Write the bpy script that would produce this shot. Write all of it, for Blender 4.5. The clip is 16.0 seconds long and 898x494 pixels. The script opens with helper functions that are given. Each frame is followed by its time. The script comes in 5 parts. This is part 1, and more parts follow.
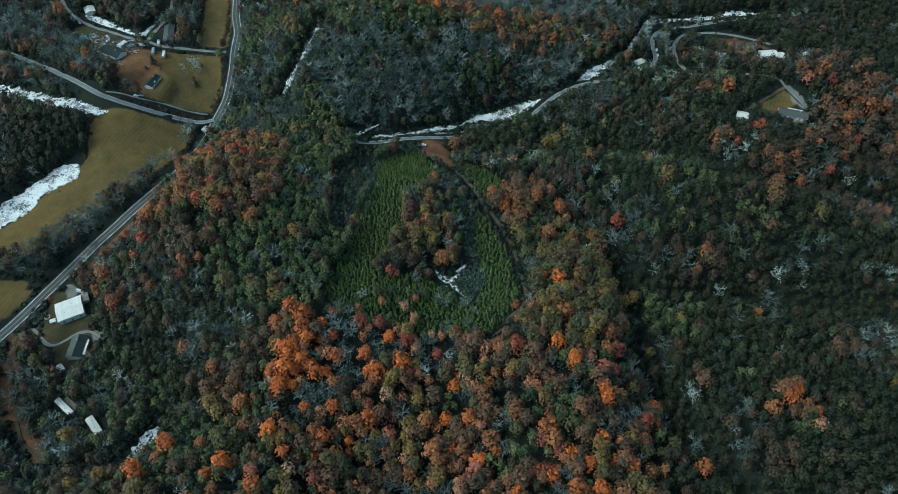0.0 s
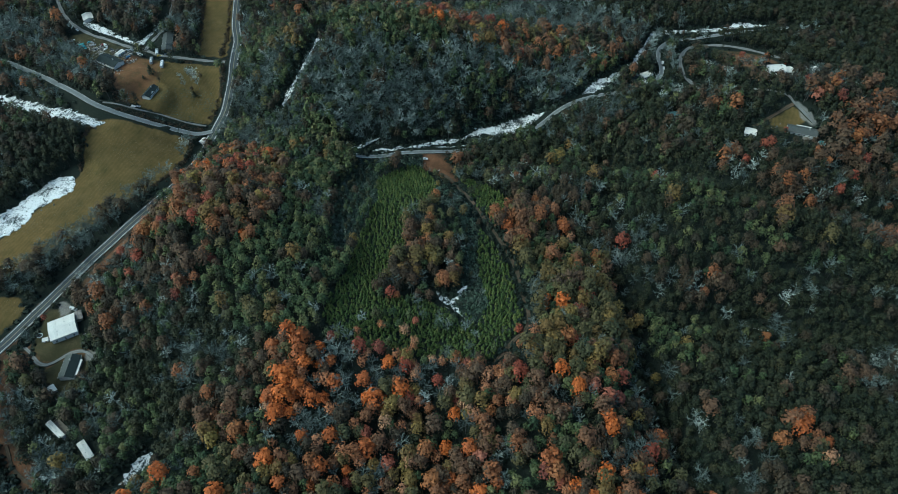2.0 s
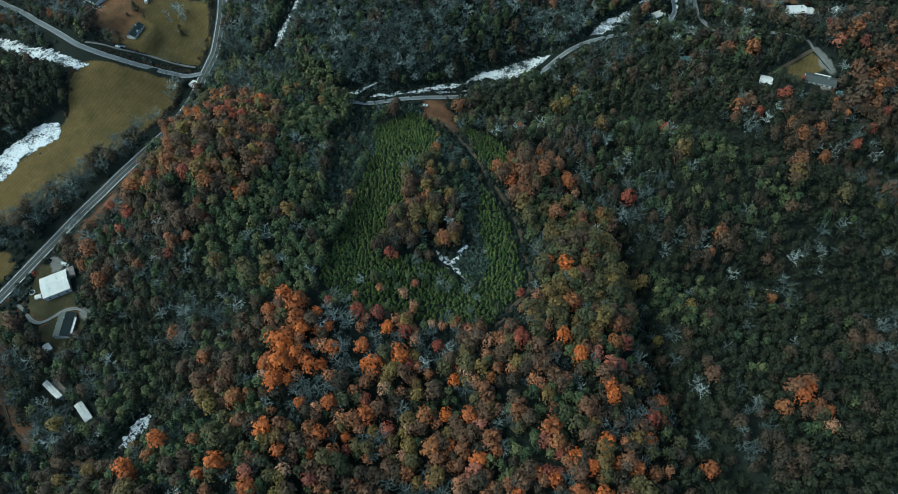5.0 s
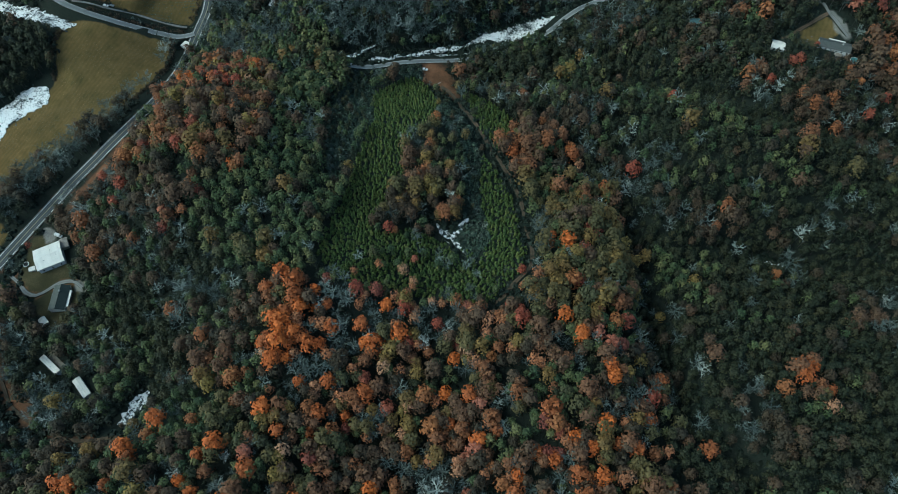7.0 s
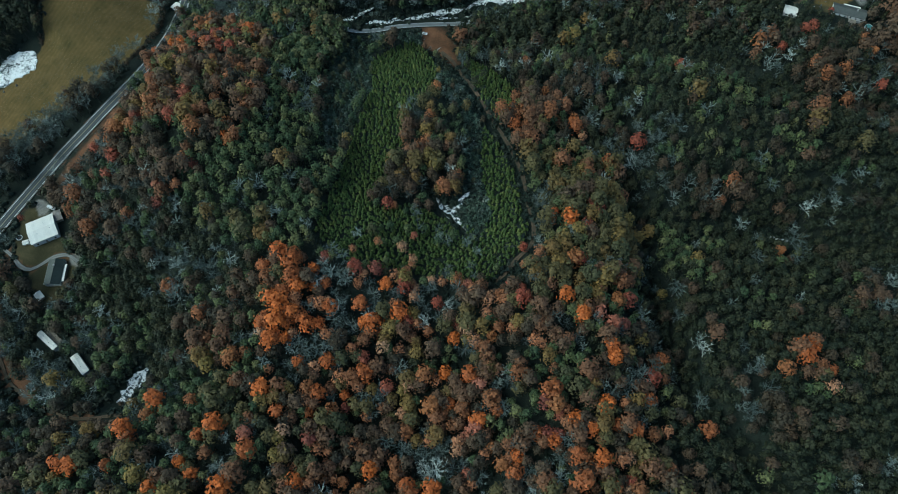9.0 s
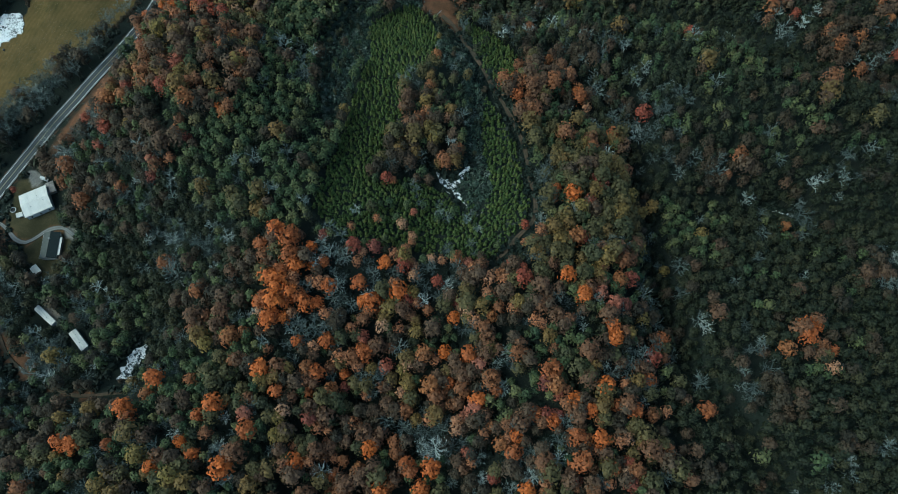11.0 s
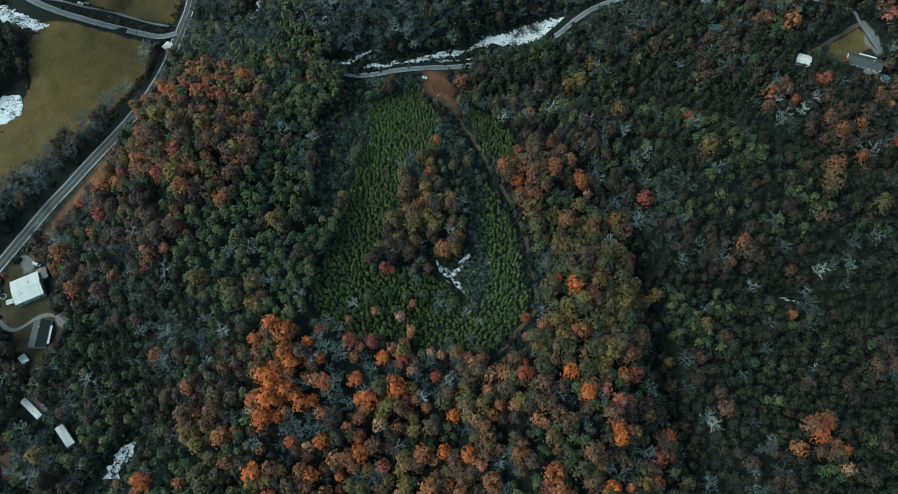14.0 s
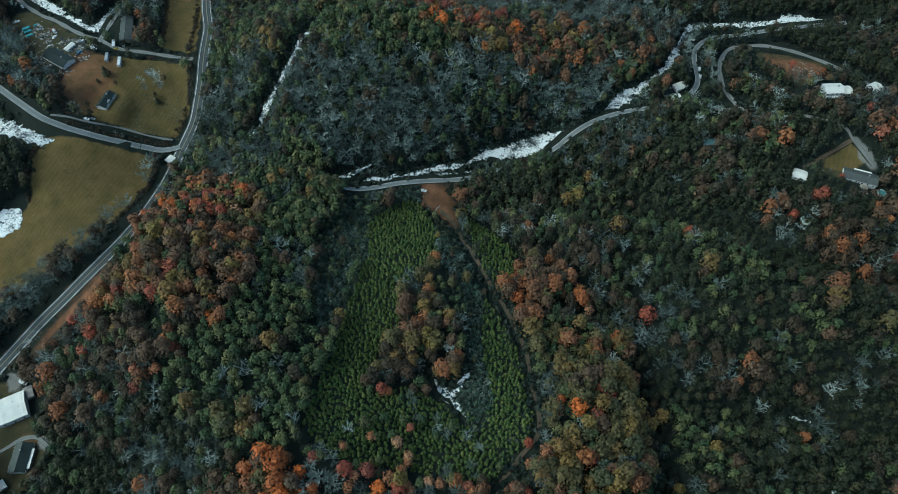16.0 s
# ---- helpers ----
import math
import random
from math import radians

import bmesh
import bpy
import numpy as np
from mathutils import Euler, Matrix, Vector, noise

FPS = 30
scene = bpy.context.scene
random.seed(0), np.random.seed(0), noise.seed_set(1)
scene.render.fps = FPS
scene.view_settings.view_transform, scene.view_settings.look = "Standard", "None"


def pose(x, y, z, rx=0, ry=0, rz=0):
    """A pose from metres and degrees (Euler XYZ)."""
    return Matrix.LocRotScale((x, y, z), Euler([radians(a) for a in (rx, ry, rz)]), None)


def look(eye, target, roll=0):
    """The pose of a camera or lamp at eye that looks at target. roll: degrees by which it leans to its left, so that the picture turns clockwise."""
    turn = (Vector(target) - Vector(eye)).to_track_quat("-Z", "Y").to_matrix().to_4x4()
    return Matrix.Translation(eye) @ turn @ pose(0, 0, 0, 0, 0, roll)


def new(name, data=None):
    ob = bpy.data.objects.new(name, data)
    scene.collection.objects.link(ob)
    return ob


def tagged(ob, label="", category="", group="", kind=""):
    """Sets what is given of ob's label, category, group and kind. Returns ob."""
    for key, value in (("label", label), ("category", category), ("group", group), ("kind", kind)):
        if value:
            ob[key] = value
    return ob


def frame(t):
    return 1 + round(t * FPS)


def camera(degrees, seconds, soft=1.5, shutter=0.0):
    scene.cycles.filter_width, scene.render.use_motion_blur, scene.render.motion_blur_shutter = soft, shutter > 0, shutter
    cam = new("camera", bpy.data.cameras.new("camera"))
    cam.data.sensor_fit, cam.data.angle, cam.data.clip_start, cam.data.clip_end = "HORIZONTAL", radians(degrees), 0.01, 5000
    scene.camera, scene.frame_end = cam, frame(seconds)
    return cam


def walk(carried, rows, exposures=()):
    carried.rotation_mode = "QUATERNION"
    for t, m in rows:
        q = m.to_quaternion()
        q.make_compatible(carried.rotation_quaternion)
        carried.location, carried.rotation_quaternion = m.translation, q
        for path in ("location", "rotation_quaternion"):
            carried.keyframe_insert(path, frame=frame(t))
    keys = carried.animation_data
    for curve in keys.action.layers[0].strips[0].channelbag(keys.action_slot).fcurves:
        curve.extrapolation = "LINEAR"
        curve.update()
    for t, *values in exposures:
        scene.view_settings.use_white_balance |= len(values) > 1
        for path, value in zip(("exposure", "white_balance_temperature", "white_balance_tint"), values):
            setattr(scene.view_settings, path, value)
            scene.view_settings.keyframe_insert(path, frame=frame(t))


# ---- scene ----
cam = camera(65.5, 16.0, 0.95)
PATH = [
    (0, (0.55, 1.65, 381.61), (-5.0, 261.2, 77.4), -2.3),
    (0.5, (0.80, 5.83, 381.84), (-5.0, 265.8, 77.8), -2.2),
    (1, (0.65, 10.33, 382.06), (-5.4, 270.9, 78.7), -2.1),
    (1.5, (0.50, 14.49, 382.41), (-5.5, 275.3, 79.2), -2.1),
    (2, (0.46, 18.58, 382.84), (-5.7, 277.8, 78.4), -2.0),
    (2.5, (0.52, 22.96, 383.45), (-5.9, 276.6, 74.3), -2.0),
    (3, (0.42, 27.62, 384.24), (-6.0, 275.0, 70.0), -2.0),
    (3.5, (0.23, 32.06, 385.08), (-6.2, 273.9, 66.3), -1.9),
    (4, (-0.02, 36.60, 385.75), (-6.2, 272.2, 62.6), -1.9),
    (6.5, (-0.53, 58.52, 388.05), (-6.9, 263.7, 44.7), -1.8),
    (7, (-0.73, 62.99, 388.30), (-6.9, 261.6, 41.1), -1.8),
    (7.5, (-0.96, 67.27, 388.65), (-7.0, 259.3, 37.9), -1.7),
    (8, (-1.14, 71.42, 389.07), (-6.9, 257.4, 34.9), -1.7),
    (8.5, (-1.32, 75.82, 389.43), (-7.1, 255.0, 31.8), -1.7),
    (9, (-1.52, 79.97, 389.83), (-7.1, 253.0, 29.2), -1.7),
    (9.5, (-1.54, 84.48, 390.14), (-7.1, 250.5, 26.1), -1.7),
    (12, (-1.71, 107.20, 392.54), (-7.1, 246.2, 17.5), -1.8),
    (12.5, (-1.93, 111.80, 392.90), (-7.1, 251.6, 18.1), -1.7),
    (13, (-1.97, 116.31, 393.30), (-7.2, 262.3, 20.9), -1.6),
    (13.5, (-2.21, 120.81, 393.75), (-7.4, 278.0, 26.0), -1.4),
    (14, (-2.26, 125.24, 394.27), (-7.3, 293.6, 31.5), -1.3),
    (14.5, (-2.18, 129.75, 394.81), (-7.2, 310.0, 37.8), -1.2),
    (15, (-2.02, 134.03, 395.20), (-7.2, 325.2, 43.8), -1.2),
    (15.5, (-2.06, 138.23, 395.63), (-7.3, 341.2, 50.8), -1.1),
    (16, (-2.14, 142.69, 395.98), (-7.1, 355.9, 57.6), -1.0),
]
EXPOSURE = 0.54
walk(cam, [(t, look(eye, target, roll)) for t, eye, target, roll in PATH], [(0.0, EXPOSURE, 5320, -19), (4.0, EXPOSURE, 5320, -19), (8.0, EXPOSURE - 0.12, 5320, -19), (12.5, EXPOSURE - 0.14, 5320, -19), (16.0, EXPOSURE - 0.08, 5320, -19)])

# ---- sky and light: a dull overcast evening ----
world = bpy.data.worlds.new("sky")
scene.world = world
world.use_nodes = True
wn = world.node_tree.nodes
sky = wn.new("ShaderNodeTexSky")
sky.sky_type, sky.sun_disc = "NISHITA", False
sky.sun_elevation, sky.sun_rotation = radians(48), radians(259)
sky.air_density, sky.dust_density, sky.ozone_density = 1.0, 3.0, 1.0
wn["Background"].inputs["Strength"].default_value = 0.105
world.node_tree.links.new(sky.outputs["Color"], wn["Background"].inputs["Color"])
sun = new("sun", bpy.data.lights.new("sun", "SUN"))
sun.data.energy, sun.data.angle, sun.data.color = 1.05, radians(35), (1.0, 0.98, 0.94)
sun.matrix_world = look((-300, -60, 340), (0, 0, 0))

# ---- materials ----
MATS = {}


def material(name, build):
    """A node material; build(nodes, links, bsdf, coords) dresses it."""
    if name in MATS:
        return MATS[name]
    m = bpy.data.materials.new(name)
    m.use_nodes = True
    nt = m.node_tree
    build(nt.nodes, nt.links, nt.nodes["Principled BSDF"], nt.nodes.new("ShaderNodeTexCoord"))
    MATS[name] = m
    return m


def noise_tex(n, l, vec, scale, detail=4.0, rough=0.6):
    t = n.new("ShaderNodeTexNoise")
    t.inputs["Scale"].default_value, t.inputs["Detail"].default_value, t.inputs["Roughness"].default_value = scale, detail, rough
    l.new(vec, t.inputs["Vector"])
    return t.outputs["Fac"]


def ramp(n, l, fac, *stops):
    r = n.new("ShaderNodeValToRGB")
    e = r.color_ramp.elements
    while len(e) < len(stops):
        e.new(0.5)
    for el, (p, c) in zip(e, stops):
        el.position, el.color = p, (*c, 1)
    l.new(fac, r.inputs["Fac"])
    return r.outputs["Color"]


def mixed(n, l, fac, a, b, kind="MIX"):
    m = n.new("ShaderNodeMix")
    m.data_type, m.blend_type = "RGBA", kind
    for sock, v in ((m.inputs["Factor"], fac), (m.inputs["A"], a), (m.inputs["B"], b)):
        if isinstance(v, (int, float)):
            sock.default_value = v
        elif isinstance(v, tuple):
            sock.default_value = (*v, 1)
        else:
            l.new(v, sock)
    return m.outputs["Result"]


def sums(n, l, op, a, b):
    m = n.new("ShaderNodeMath")
    m.operation = op
    for sock, v in zip(m.inputs, (a, b)):
        if isinstance(v, (int, float)):
            sock.default_value = v
        else:
            l.new(v, sock)
    return m.outputs["Value"]


def bump(n, l, bsdf, height, strength=0.5, distance=0.1):
    b = n.new("ShaderNodeBump")
    b.inputs["Strength"].default_value, b.inputs["Distance"].default_value = strength, distance
    l.new(height, b.inputs["Height"])
    l.new(b.outputs["Normal"], bsdf.inputs["Normal"])


def foliage(name, *stops):
    """Leaves whose hue varies from tree to tree and a little from clump to clump."""
    def build(n, l, bsdf, co):
        at = n.new("ShaderNodeAttribute")
        at.attribute_name = "tone"
        rnd = n.new("ShaderNodeObjectInfo")
        geo = n.new("ShaderNodeNewGeometry")
        tree = sums(n, l, "FRACT", sums(n, l, "ADD", at.outputs["Fac"], rnd.outputs["Random"]), 0.0)
        c = ramp(n, l, tree, *stops)
        leaf = ramp(n, l, geo.outputs["Random Per Island"], (0.0, (0.70, 0.72, 0.74)), (0.6, (1.0, 1.0, 1.0)), (1.0, (1.38, 1.34, 1.28)))
        c = mixed(n, l, 1.0, c, leaf, "MULTIPLY")
        l.new(c, bsdf.inputs["Base Color"])
        bsdf.inputs["Roughness"].default_value = 0.65
        bsdf.inputs["Specular IOR Level"].default_value = 0.25
    return material(name, build)


def worn(name, a, b, scale=0.8, rough=0.8, metal=0.0, fine=6.0, relief=0.2):
    """A surface between two colours at two scales of noise, with fine relief."""
    def build(n, l, bsdf, co):
        big, small = noise_tex(n, l, co.outputs["Object"], scale), noise_tex(n, l, co.outputs["Object"], scale * fine, 6.0)
        info = n.new("ShaderNodeObjectInfo")
        fac = sums(n, l, "ADD", sums(n, l, "MULTIPLY", big, 0.6), sums(n, l, "MULTIPLY", small, 0.4))
        fac = sums(n, l, "ADD", fac, sums(n, l, "MULTIPLY", sums(n, l, "SUBTRACT", info.outputs["Random"], 0.5), 0.25))
        l.new(ramp(n, l, fac, (0.3, a), (0.7, b)), bsdf.inputs["Base Color"])
        bsdf.inputs["Roughness"].default_value, bsdf.inputs["Metallic"].default_value = rough, metal
        bump(n, l, bsdf, small, relief, 0.03)
    return material(name, build)


LEAF = {
    "pine": foliage("pine_needles", (0.0, (0.039, 0.059, 0.027)), (0.45, (0.068, 0.088, 0.035)), (0.8, (0.102, 0.113, 0.044)), (1.0, (0.140, 0.132, 0.052))),
    # darker copy of the pine: shade of slopes and ravines is in this colour
    "dark_shaded_pine": foliage("dark_and_shaded_needles", (0.0, (0.019, 0.024, 0.012)), (0.5, (0.028, 0.032, 0.015)), (0.85, (0.038, 0.039, 0.018)), (1.0, (0.052, 0.048, 0.021))),
    "young": foliage("young_pine_needles", (0.0, (0.052, 0.080, 0.022)), (0.5, (0.075, 0.106, 0.027)), (0.85, (0.098, 0.125, 0.030)), (1.0, (0.123, 0.139, 0.037))),
    "gold": foliage("gold_olive_leaves", (0.0, (0.062, 0.062, 0.028)), (0.5, (0.104, 0.082, 0.031)), (0.8, (0.165, 0.098, 0.031)), (1.0, (0.19, 0.138, 0.038))),
    "rust": foliage("rust_oak_leaves", (0.0, (0.086, 0.060, 0.037)), (0.45, (0.135, 0.069, 0.037)), (0.8, (0.221, 0.086, 0.035)), (1.0, (0.292, 0.113, 0.039))),
    "orange": foliage("orange_oak_leaves", (0.0, (0.26, 0.085, 0.030)), (0.6, (0.42, 0.108, 0.026)), (1.0, (0.50, 0.130, 0.026))),
    "red": foliage("red_maple_leaves", (0.0, (0.15, 0.05, 0.035)), (0.6, (0.27, 0.065, 0.035)), (1.0, (0.34, 0.13, 0.08))),
    "salmon": foliage("salmon_leaves", (0.0, (0.305, 0.128, 0.061)), (0.6, (0.415, 0.165, 0.073)), (1.0, (0.439, 0.244, 0.140))),
    "brown": foliage("brown_leaves", (0.0, (0.033, 0.028, 0.018)), (0.6, (0.055, 0.040, 0.023)), (1.0, (0.090, 0.055, 0.032))),
    "bare": foliage("grey_twigs", (0.0, (0.083, 0.101, 0.093)), (0.6, (0.149, 0.174, 0.157)), (0.9, (0.264, 0.298, 0.270)), (1.0, (0.463, 0.495, 0.452))),
    "hay": foliage("dry_grass", (0.0, (0.088, 0.078, 0.033)), (0.5, (0.137, 0.101, 0.042)), (1.0, (0.215, 0.146, 0.065))),
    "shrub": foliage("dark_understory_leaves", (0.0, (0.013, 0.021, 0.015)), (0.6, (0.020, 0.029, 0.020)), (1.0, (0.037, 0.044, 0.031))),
}
LEAF["brush"] = foliage("grey_green_brush", (0.0, (0.039, 0.060, 0.041)), (0.6, (0.064, 0.090, 0.064)), (0.9, (0.103, 0.129, 0.099)), (1.0, (0.196, 0.218, 0.184)))
# yard cedars reuse these needles as their own dark green
LEAF["cedar"] = LEAF["dark_shaded_pine"]
BARK = worn("bark", (0.025, 0.023, 0.02), (0.06, 0.055, 0.05), 0.7)
GREY_BARK = worn("grey_bark", (0.06, 0.06, 0.058), (0.12, 0.12, 0.115), 0.7)


def build_ground(n, l, bsdf, co):
    pos = n.new("ShaderNodeNewGeometry").outputs["Position"]
    def layer(name):
        a = n.new("ShaderNodeAttribute")
        a.attribute_name = name
        return a.outputs["Fac"]
    wide, mid, fine = noise_tex(n, l, pos, 0.02, 5.0), noise_tex(n, l, pos, 0.12, 6.0), noise_tex(n, l, pos, 1.1, 8.0, 0.7)
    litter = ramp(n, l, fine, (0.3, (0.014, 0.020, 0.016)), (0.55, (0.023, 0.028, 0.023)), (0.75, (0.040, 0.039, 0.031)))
    grass_a = ramp(n, l, mid, (0.3, (0.088, 0.070, 0.027)), (0.5, (0.150, 0.102, 0.039)), (0.7, (0.215, 0.142, 0.060)))
    rows = n.new("ShaderNodeTexWave")
    turned = n.new("ShaderNodeMapping")
    turned.inputs["Rotation"].default_value = (0, 0, radians(20))
    l.new(pos, turned.inputs["Vector"])
    l.new(turned.outputs["Vector"], rows.inputs["Vector"])
    rows.inputs["Scale"].default_value, rows.inputs["Distortion"].default_value, rows.inputs["Detail"].default_value = 0.11, 7.0, 3.0
    rows.inputs["Detail Scale"].default_value = 0.4
    grass = mixed(n, l, 0.16, grass_a, ramp(n, l, rows.outputs["Fac"], (0.0, (0.090, 0.080, 0.028)), (1.0, (0.26, 0.175, 0.070))))
    grass = mixed(n, l, sums(n, l, "MULTIPLY", fine, 0.6), grass, (0.085, 0.066, 0.026))
    clay = ramp(n, l, sums(n, l, "ADD", sums(n, l, "MULTIPLY", fine, 0.5), sums(n, l, "MULTIPLY", mid, 0.5)), (0.3, (0.085, 0.052, 0.033)), (0.48, (0.18, 0.088, 0.048)), (0.6, (0.26, 0.125, 0.068)), (0.72, (0.36, 0.24, 0.16)))
    gravel = ramp(n, l, fine, (0.3, (0.13, 0.125, 0.115)), (0.7, (0.30, 0.29, 0.27)))
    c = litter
    lawn = ramp(n, l, sums(n, l, "ADD", sums(n, l, "MULTIPLY", fine, 0.5), sums(n, l, "MULTIPLY", mid, 0.5)), (0.3, (0.040, 0.040, 0.022)), (0.5, (0.064, 0.057, 0.030)), (0.7, (0.115, 0.088, 0.050)))
    for name, colour in (("meadow", grass), ("lawn", lawn), ("clay", clay), ("gravel", gravel)):
        edge = sums(n, l, "ADD", layer(name), sums(n, l, "MULTIPLY", sums(n, l, "SUBTRACT", mid, 0.5), 0.7))
        fac = n.new("ShaderNodeMapRange")
        fac.inputs["From Min"].default_value, fac.inputs["From Max"].default_value = (0.15, 0.85) if name == "clay" else (0.35, 0.62)
        l.new(edge, fac.inputs["Value"])
        c = mixed(n, l, fac.outputs["Result"], c, colour)
    tint = ramp(n, l, wide, (0.3, (0.82, 0.86, 0.85)), (0.7, (1.12, 1.06, 1.0)))
    l.new(mixed(n, l, 1.0, c, tint, "MULTIPLY"), bsdf.inputs["Base Color"])
    bsdf.inputs["Roughness"].default_value = 0.95
    bsdf.inputs["Specular IOR Level"].default_value = 0.1
    bump(n, l, bsdf, fine, 0.7, 0.3)


def build_rill(n, l, bsdf, co):
    build_water(n, l, bsdf, co, 0.5, 0.46, 0.51)


def build_water(n, l, bsdf, co, scale=0.09, low=0.43, high=0.52):
    pos = n.new("ShaderNodeNewGeometry").outputs["Position"]
    big, fine = noise_tex(n, l, pos, scale, 5.0, 0.65), noise_tex(n, l, pos, 0.8, 6.0, 0.75)
    fac = sums(n, l, "ADD", sums(n, l, "MULTIPLY", big, 0.55), sums(n, l, "MULTIPLY", fine, 0.45))
    foam = n.new("ShaderNodeMapRange")
    foam.inputs["From Min"].default_value, foam.inputs["From Max"].default_value = low, high
    l.new(fac, foam.inputs["Value"])
    white = ramp(n, l, fine, (0.3, (0.60, 0.59, 0.57)), (0.55, (0.90, 0.88, 0.86)))
    l.new(mixed(n, l, foam.outputs["Result"], (0.035, 0.045, 0.043), white), bsdf.inputs["Base Color"])
    rough = n.new("ShaderNodeMapRange")
    rough.inputs["To Min"].default_value, rough.inputs["To Max"].default_value = 0.12, 0.8
    l.new(foam.outputs["Result"], rough.inputs["Value"])
    l.new(rough.outputs["Result"], bsdf.inputs["Roughness"])
    bump(n, l, bsdf, fac, 0.6, 0.4)


def wheel_tracks(n, l, c, fine, dirt, gain):
    """Paler wheel tracks and crumbling, dirty edges across a road."""
    a = n.new("ShaderNodeAttribute")
    a.attribute_name = "across"
    off = sums(n, l, "ABSOLUTE", a.outputs["Fac"], 0.0)
    track = sums(n, l, "ABSOLUTE", sums(n, l, "SUBTRACT", off, 0.48), 0.0)
    rut = n.new("ShaderNodeMapRange")
    rut.inputs["From Min"].default_value, rut.inputs["From Max"].default_value = 0.34, 0.05
    rut.inputs["To Max"].default_value = 1.0
    l.new(track, rut.inputs["Value"])
    c = mixed(n, l, sums(n, l, "MULTIPLY", rut.outputs["Result"], 1.0), c, mixed(n, l, 1.0, c, (gain, gain, gain), "MULTIPLY"))
    rim = n.new("ShaderNodeMapRange")
    rim.inputs["From Min"].default_value, rim.inputs["From Max"].default_value = 0.98, 1.2
    l.new(sums(n, l, "ADD", off, sums(n, l, "MULTIPLY", fine, 0.4)), rim.inputs["Value"])
    return mixed(n, l, rim.outputs["Result"], c, dirt)


def build_asphalt(n, l, bsdf, co):
    pos = n.new("ShaderNodeNewGeometry").outputs["Position"]
    big, fine = noise_tex(n, l, pos, 0.06, 5.0), noise_tex(n, l, pos, 2.5, 6.0, 0.7)
    c = ramp(n, l, sums(n, l, "ADD", sums(n, l, "MULTIPLY", big, 0.6), sums(n, l, "MULTIPLY", fine, 0.4)), (0.3, (0.034, 0.038, 0.040)), (0.7, (0.062, 0.067, 0.068)))
    c = wheel_tracks(n, l, c, fine, (0.05, 0.042, 0.03), 1.35)
    l.new(c, bsdf.inputs["Base Color"])
    bsdf.inputs["Roughness"].default_value = 0.85
    bump(n, l, bsdf, fine, 0.3, 0.02)


def build_gravel_road(n, l, bsdf, co):
    pos = n.new("ShaderNodeNewGeometry").outputs["Position"]
    big, fine = noise_tex(n, l, pos, 0.12, 5.0), noise_tex(n, l, pos, 2.0, 6.0, 0.7)
    c = ramp(n, l, sums(n, l, "ADD", sums(n, l, "MULTIPLY", big, 0.5), sums(n, l, "MULTIPLY", fine, 0.5)), (0.3, (0.115, 0.112, 0.105)), (0.7, (0.24, 0.232, 0.217)))
    c = wheel_tracks(n, l, c, fine, (0.035, 0.036, 0.022), 1.35)
    l.new(c, bsdf.inputs["Base Color"])
    bsdf.inputs["Roughness"].default_value = 0.95
    bump(n, l, bsdf, fine, 0.5, 0.05)


def build_track(n, l, bsdf, co):
    pos = n.new("ShaderNodeNewGeometry").outputs["Position"]
    big, fine = noise_tex(n, l, pos, 0.1, 5.0), noise_tex(n, l, pos, 1.6, 6.0, 0.7)
    c = ramp(n, l, sums(n, l, "ADD", sums(n, l, "MULTIPLY", big, 0.6), sums(n, l, "MULTIPLY", fine, 0.4)), (0.35, (0.040, 0.034, 0.021)), (0.5, (0.068, 0.049, 0.030)), (0.65, (0.125, 0.078, 0.048)))
    c = wheel_tracks(n, l, c, fine, (0.03, 0.034, 0.018), 1.25)
    l.new(c, bsdf.inputs["Base Color"])
    bsdf.inputs["Roughness"].default_value = 0.95
    bump(n, l, bsdf, fine, 0.5, 0.08)


def build_pale_asphalt(n, l, bsdf, co):
    pos = n.new("ShaderNodeNewGeometry").outputs["Position"]
    big, fine = noise_tex(n, l, pos, 0.07, 5.0), noise_tex(n, l, pos, 2.5, 6.0, 0.7)
    c = ramp(n, l, sums(n, l, "ADD", sums(n, l, "MULTIPLY", big, 0.6), sums(n, l, "MULTIPLY", fine, 0.4)), (0.3, (0.11, 0.115, 0.115)), (0.7, (0.21, 0.215, 0.21)))
    c = wheel_tracks(n, l, c, fine, (0.05, 0.045, 0.032), 1.35)
    l.new(c, bsdf.inputs["Base Color"])
    bsdf.inputs["Roughness"].default_value = 0.9
    bump(n, l, bsdf, fine, 0.3, 0.02)


PALE_ASPHALT = material("pale_old_asphalt", build_pale_asphalt)
GROUND, WATER, RILL = material("forest_ground", build_ground), material("white_water", build_water), material("broken_creek_water", build_rill)
ASPHALT, GRAVEL, TRACK = material("asphalt", build_asphalt), material("gravel_road", build_gravel_road), material("dirt_track", build_track)
PAINT_WHITE = worn("road_paint_white", (0.55, 0.55, 0.53), (0.75, 0.75, 0.73), 0.5)
PAINT_YELLOW = worn("road_paint_yellow", (0.19, 0.18, 0.12), (0.27, 0.25, 0.17), 0.5)
WHITE_METAL = worn("white_metal_roof", (0.70, 0.66, 0.60), (0.85, 0.80, 0.73), 0.25, 0.75, 0.0, 8.0, 0.1)
GREY_SHINGLE = worn("grey_shingle", (0.05, 0.054, 0.05), (0.09, 0.095, 0.088), 0.5, 0.9, 0.0, 10.0, 0.4)
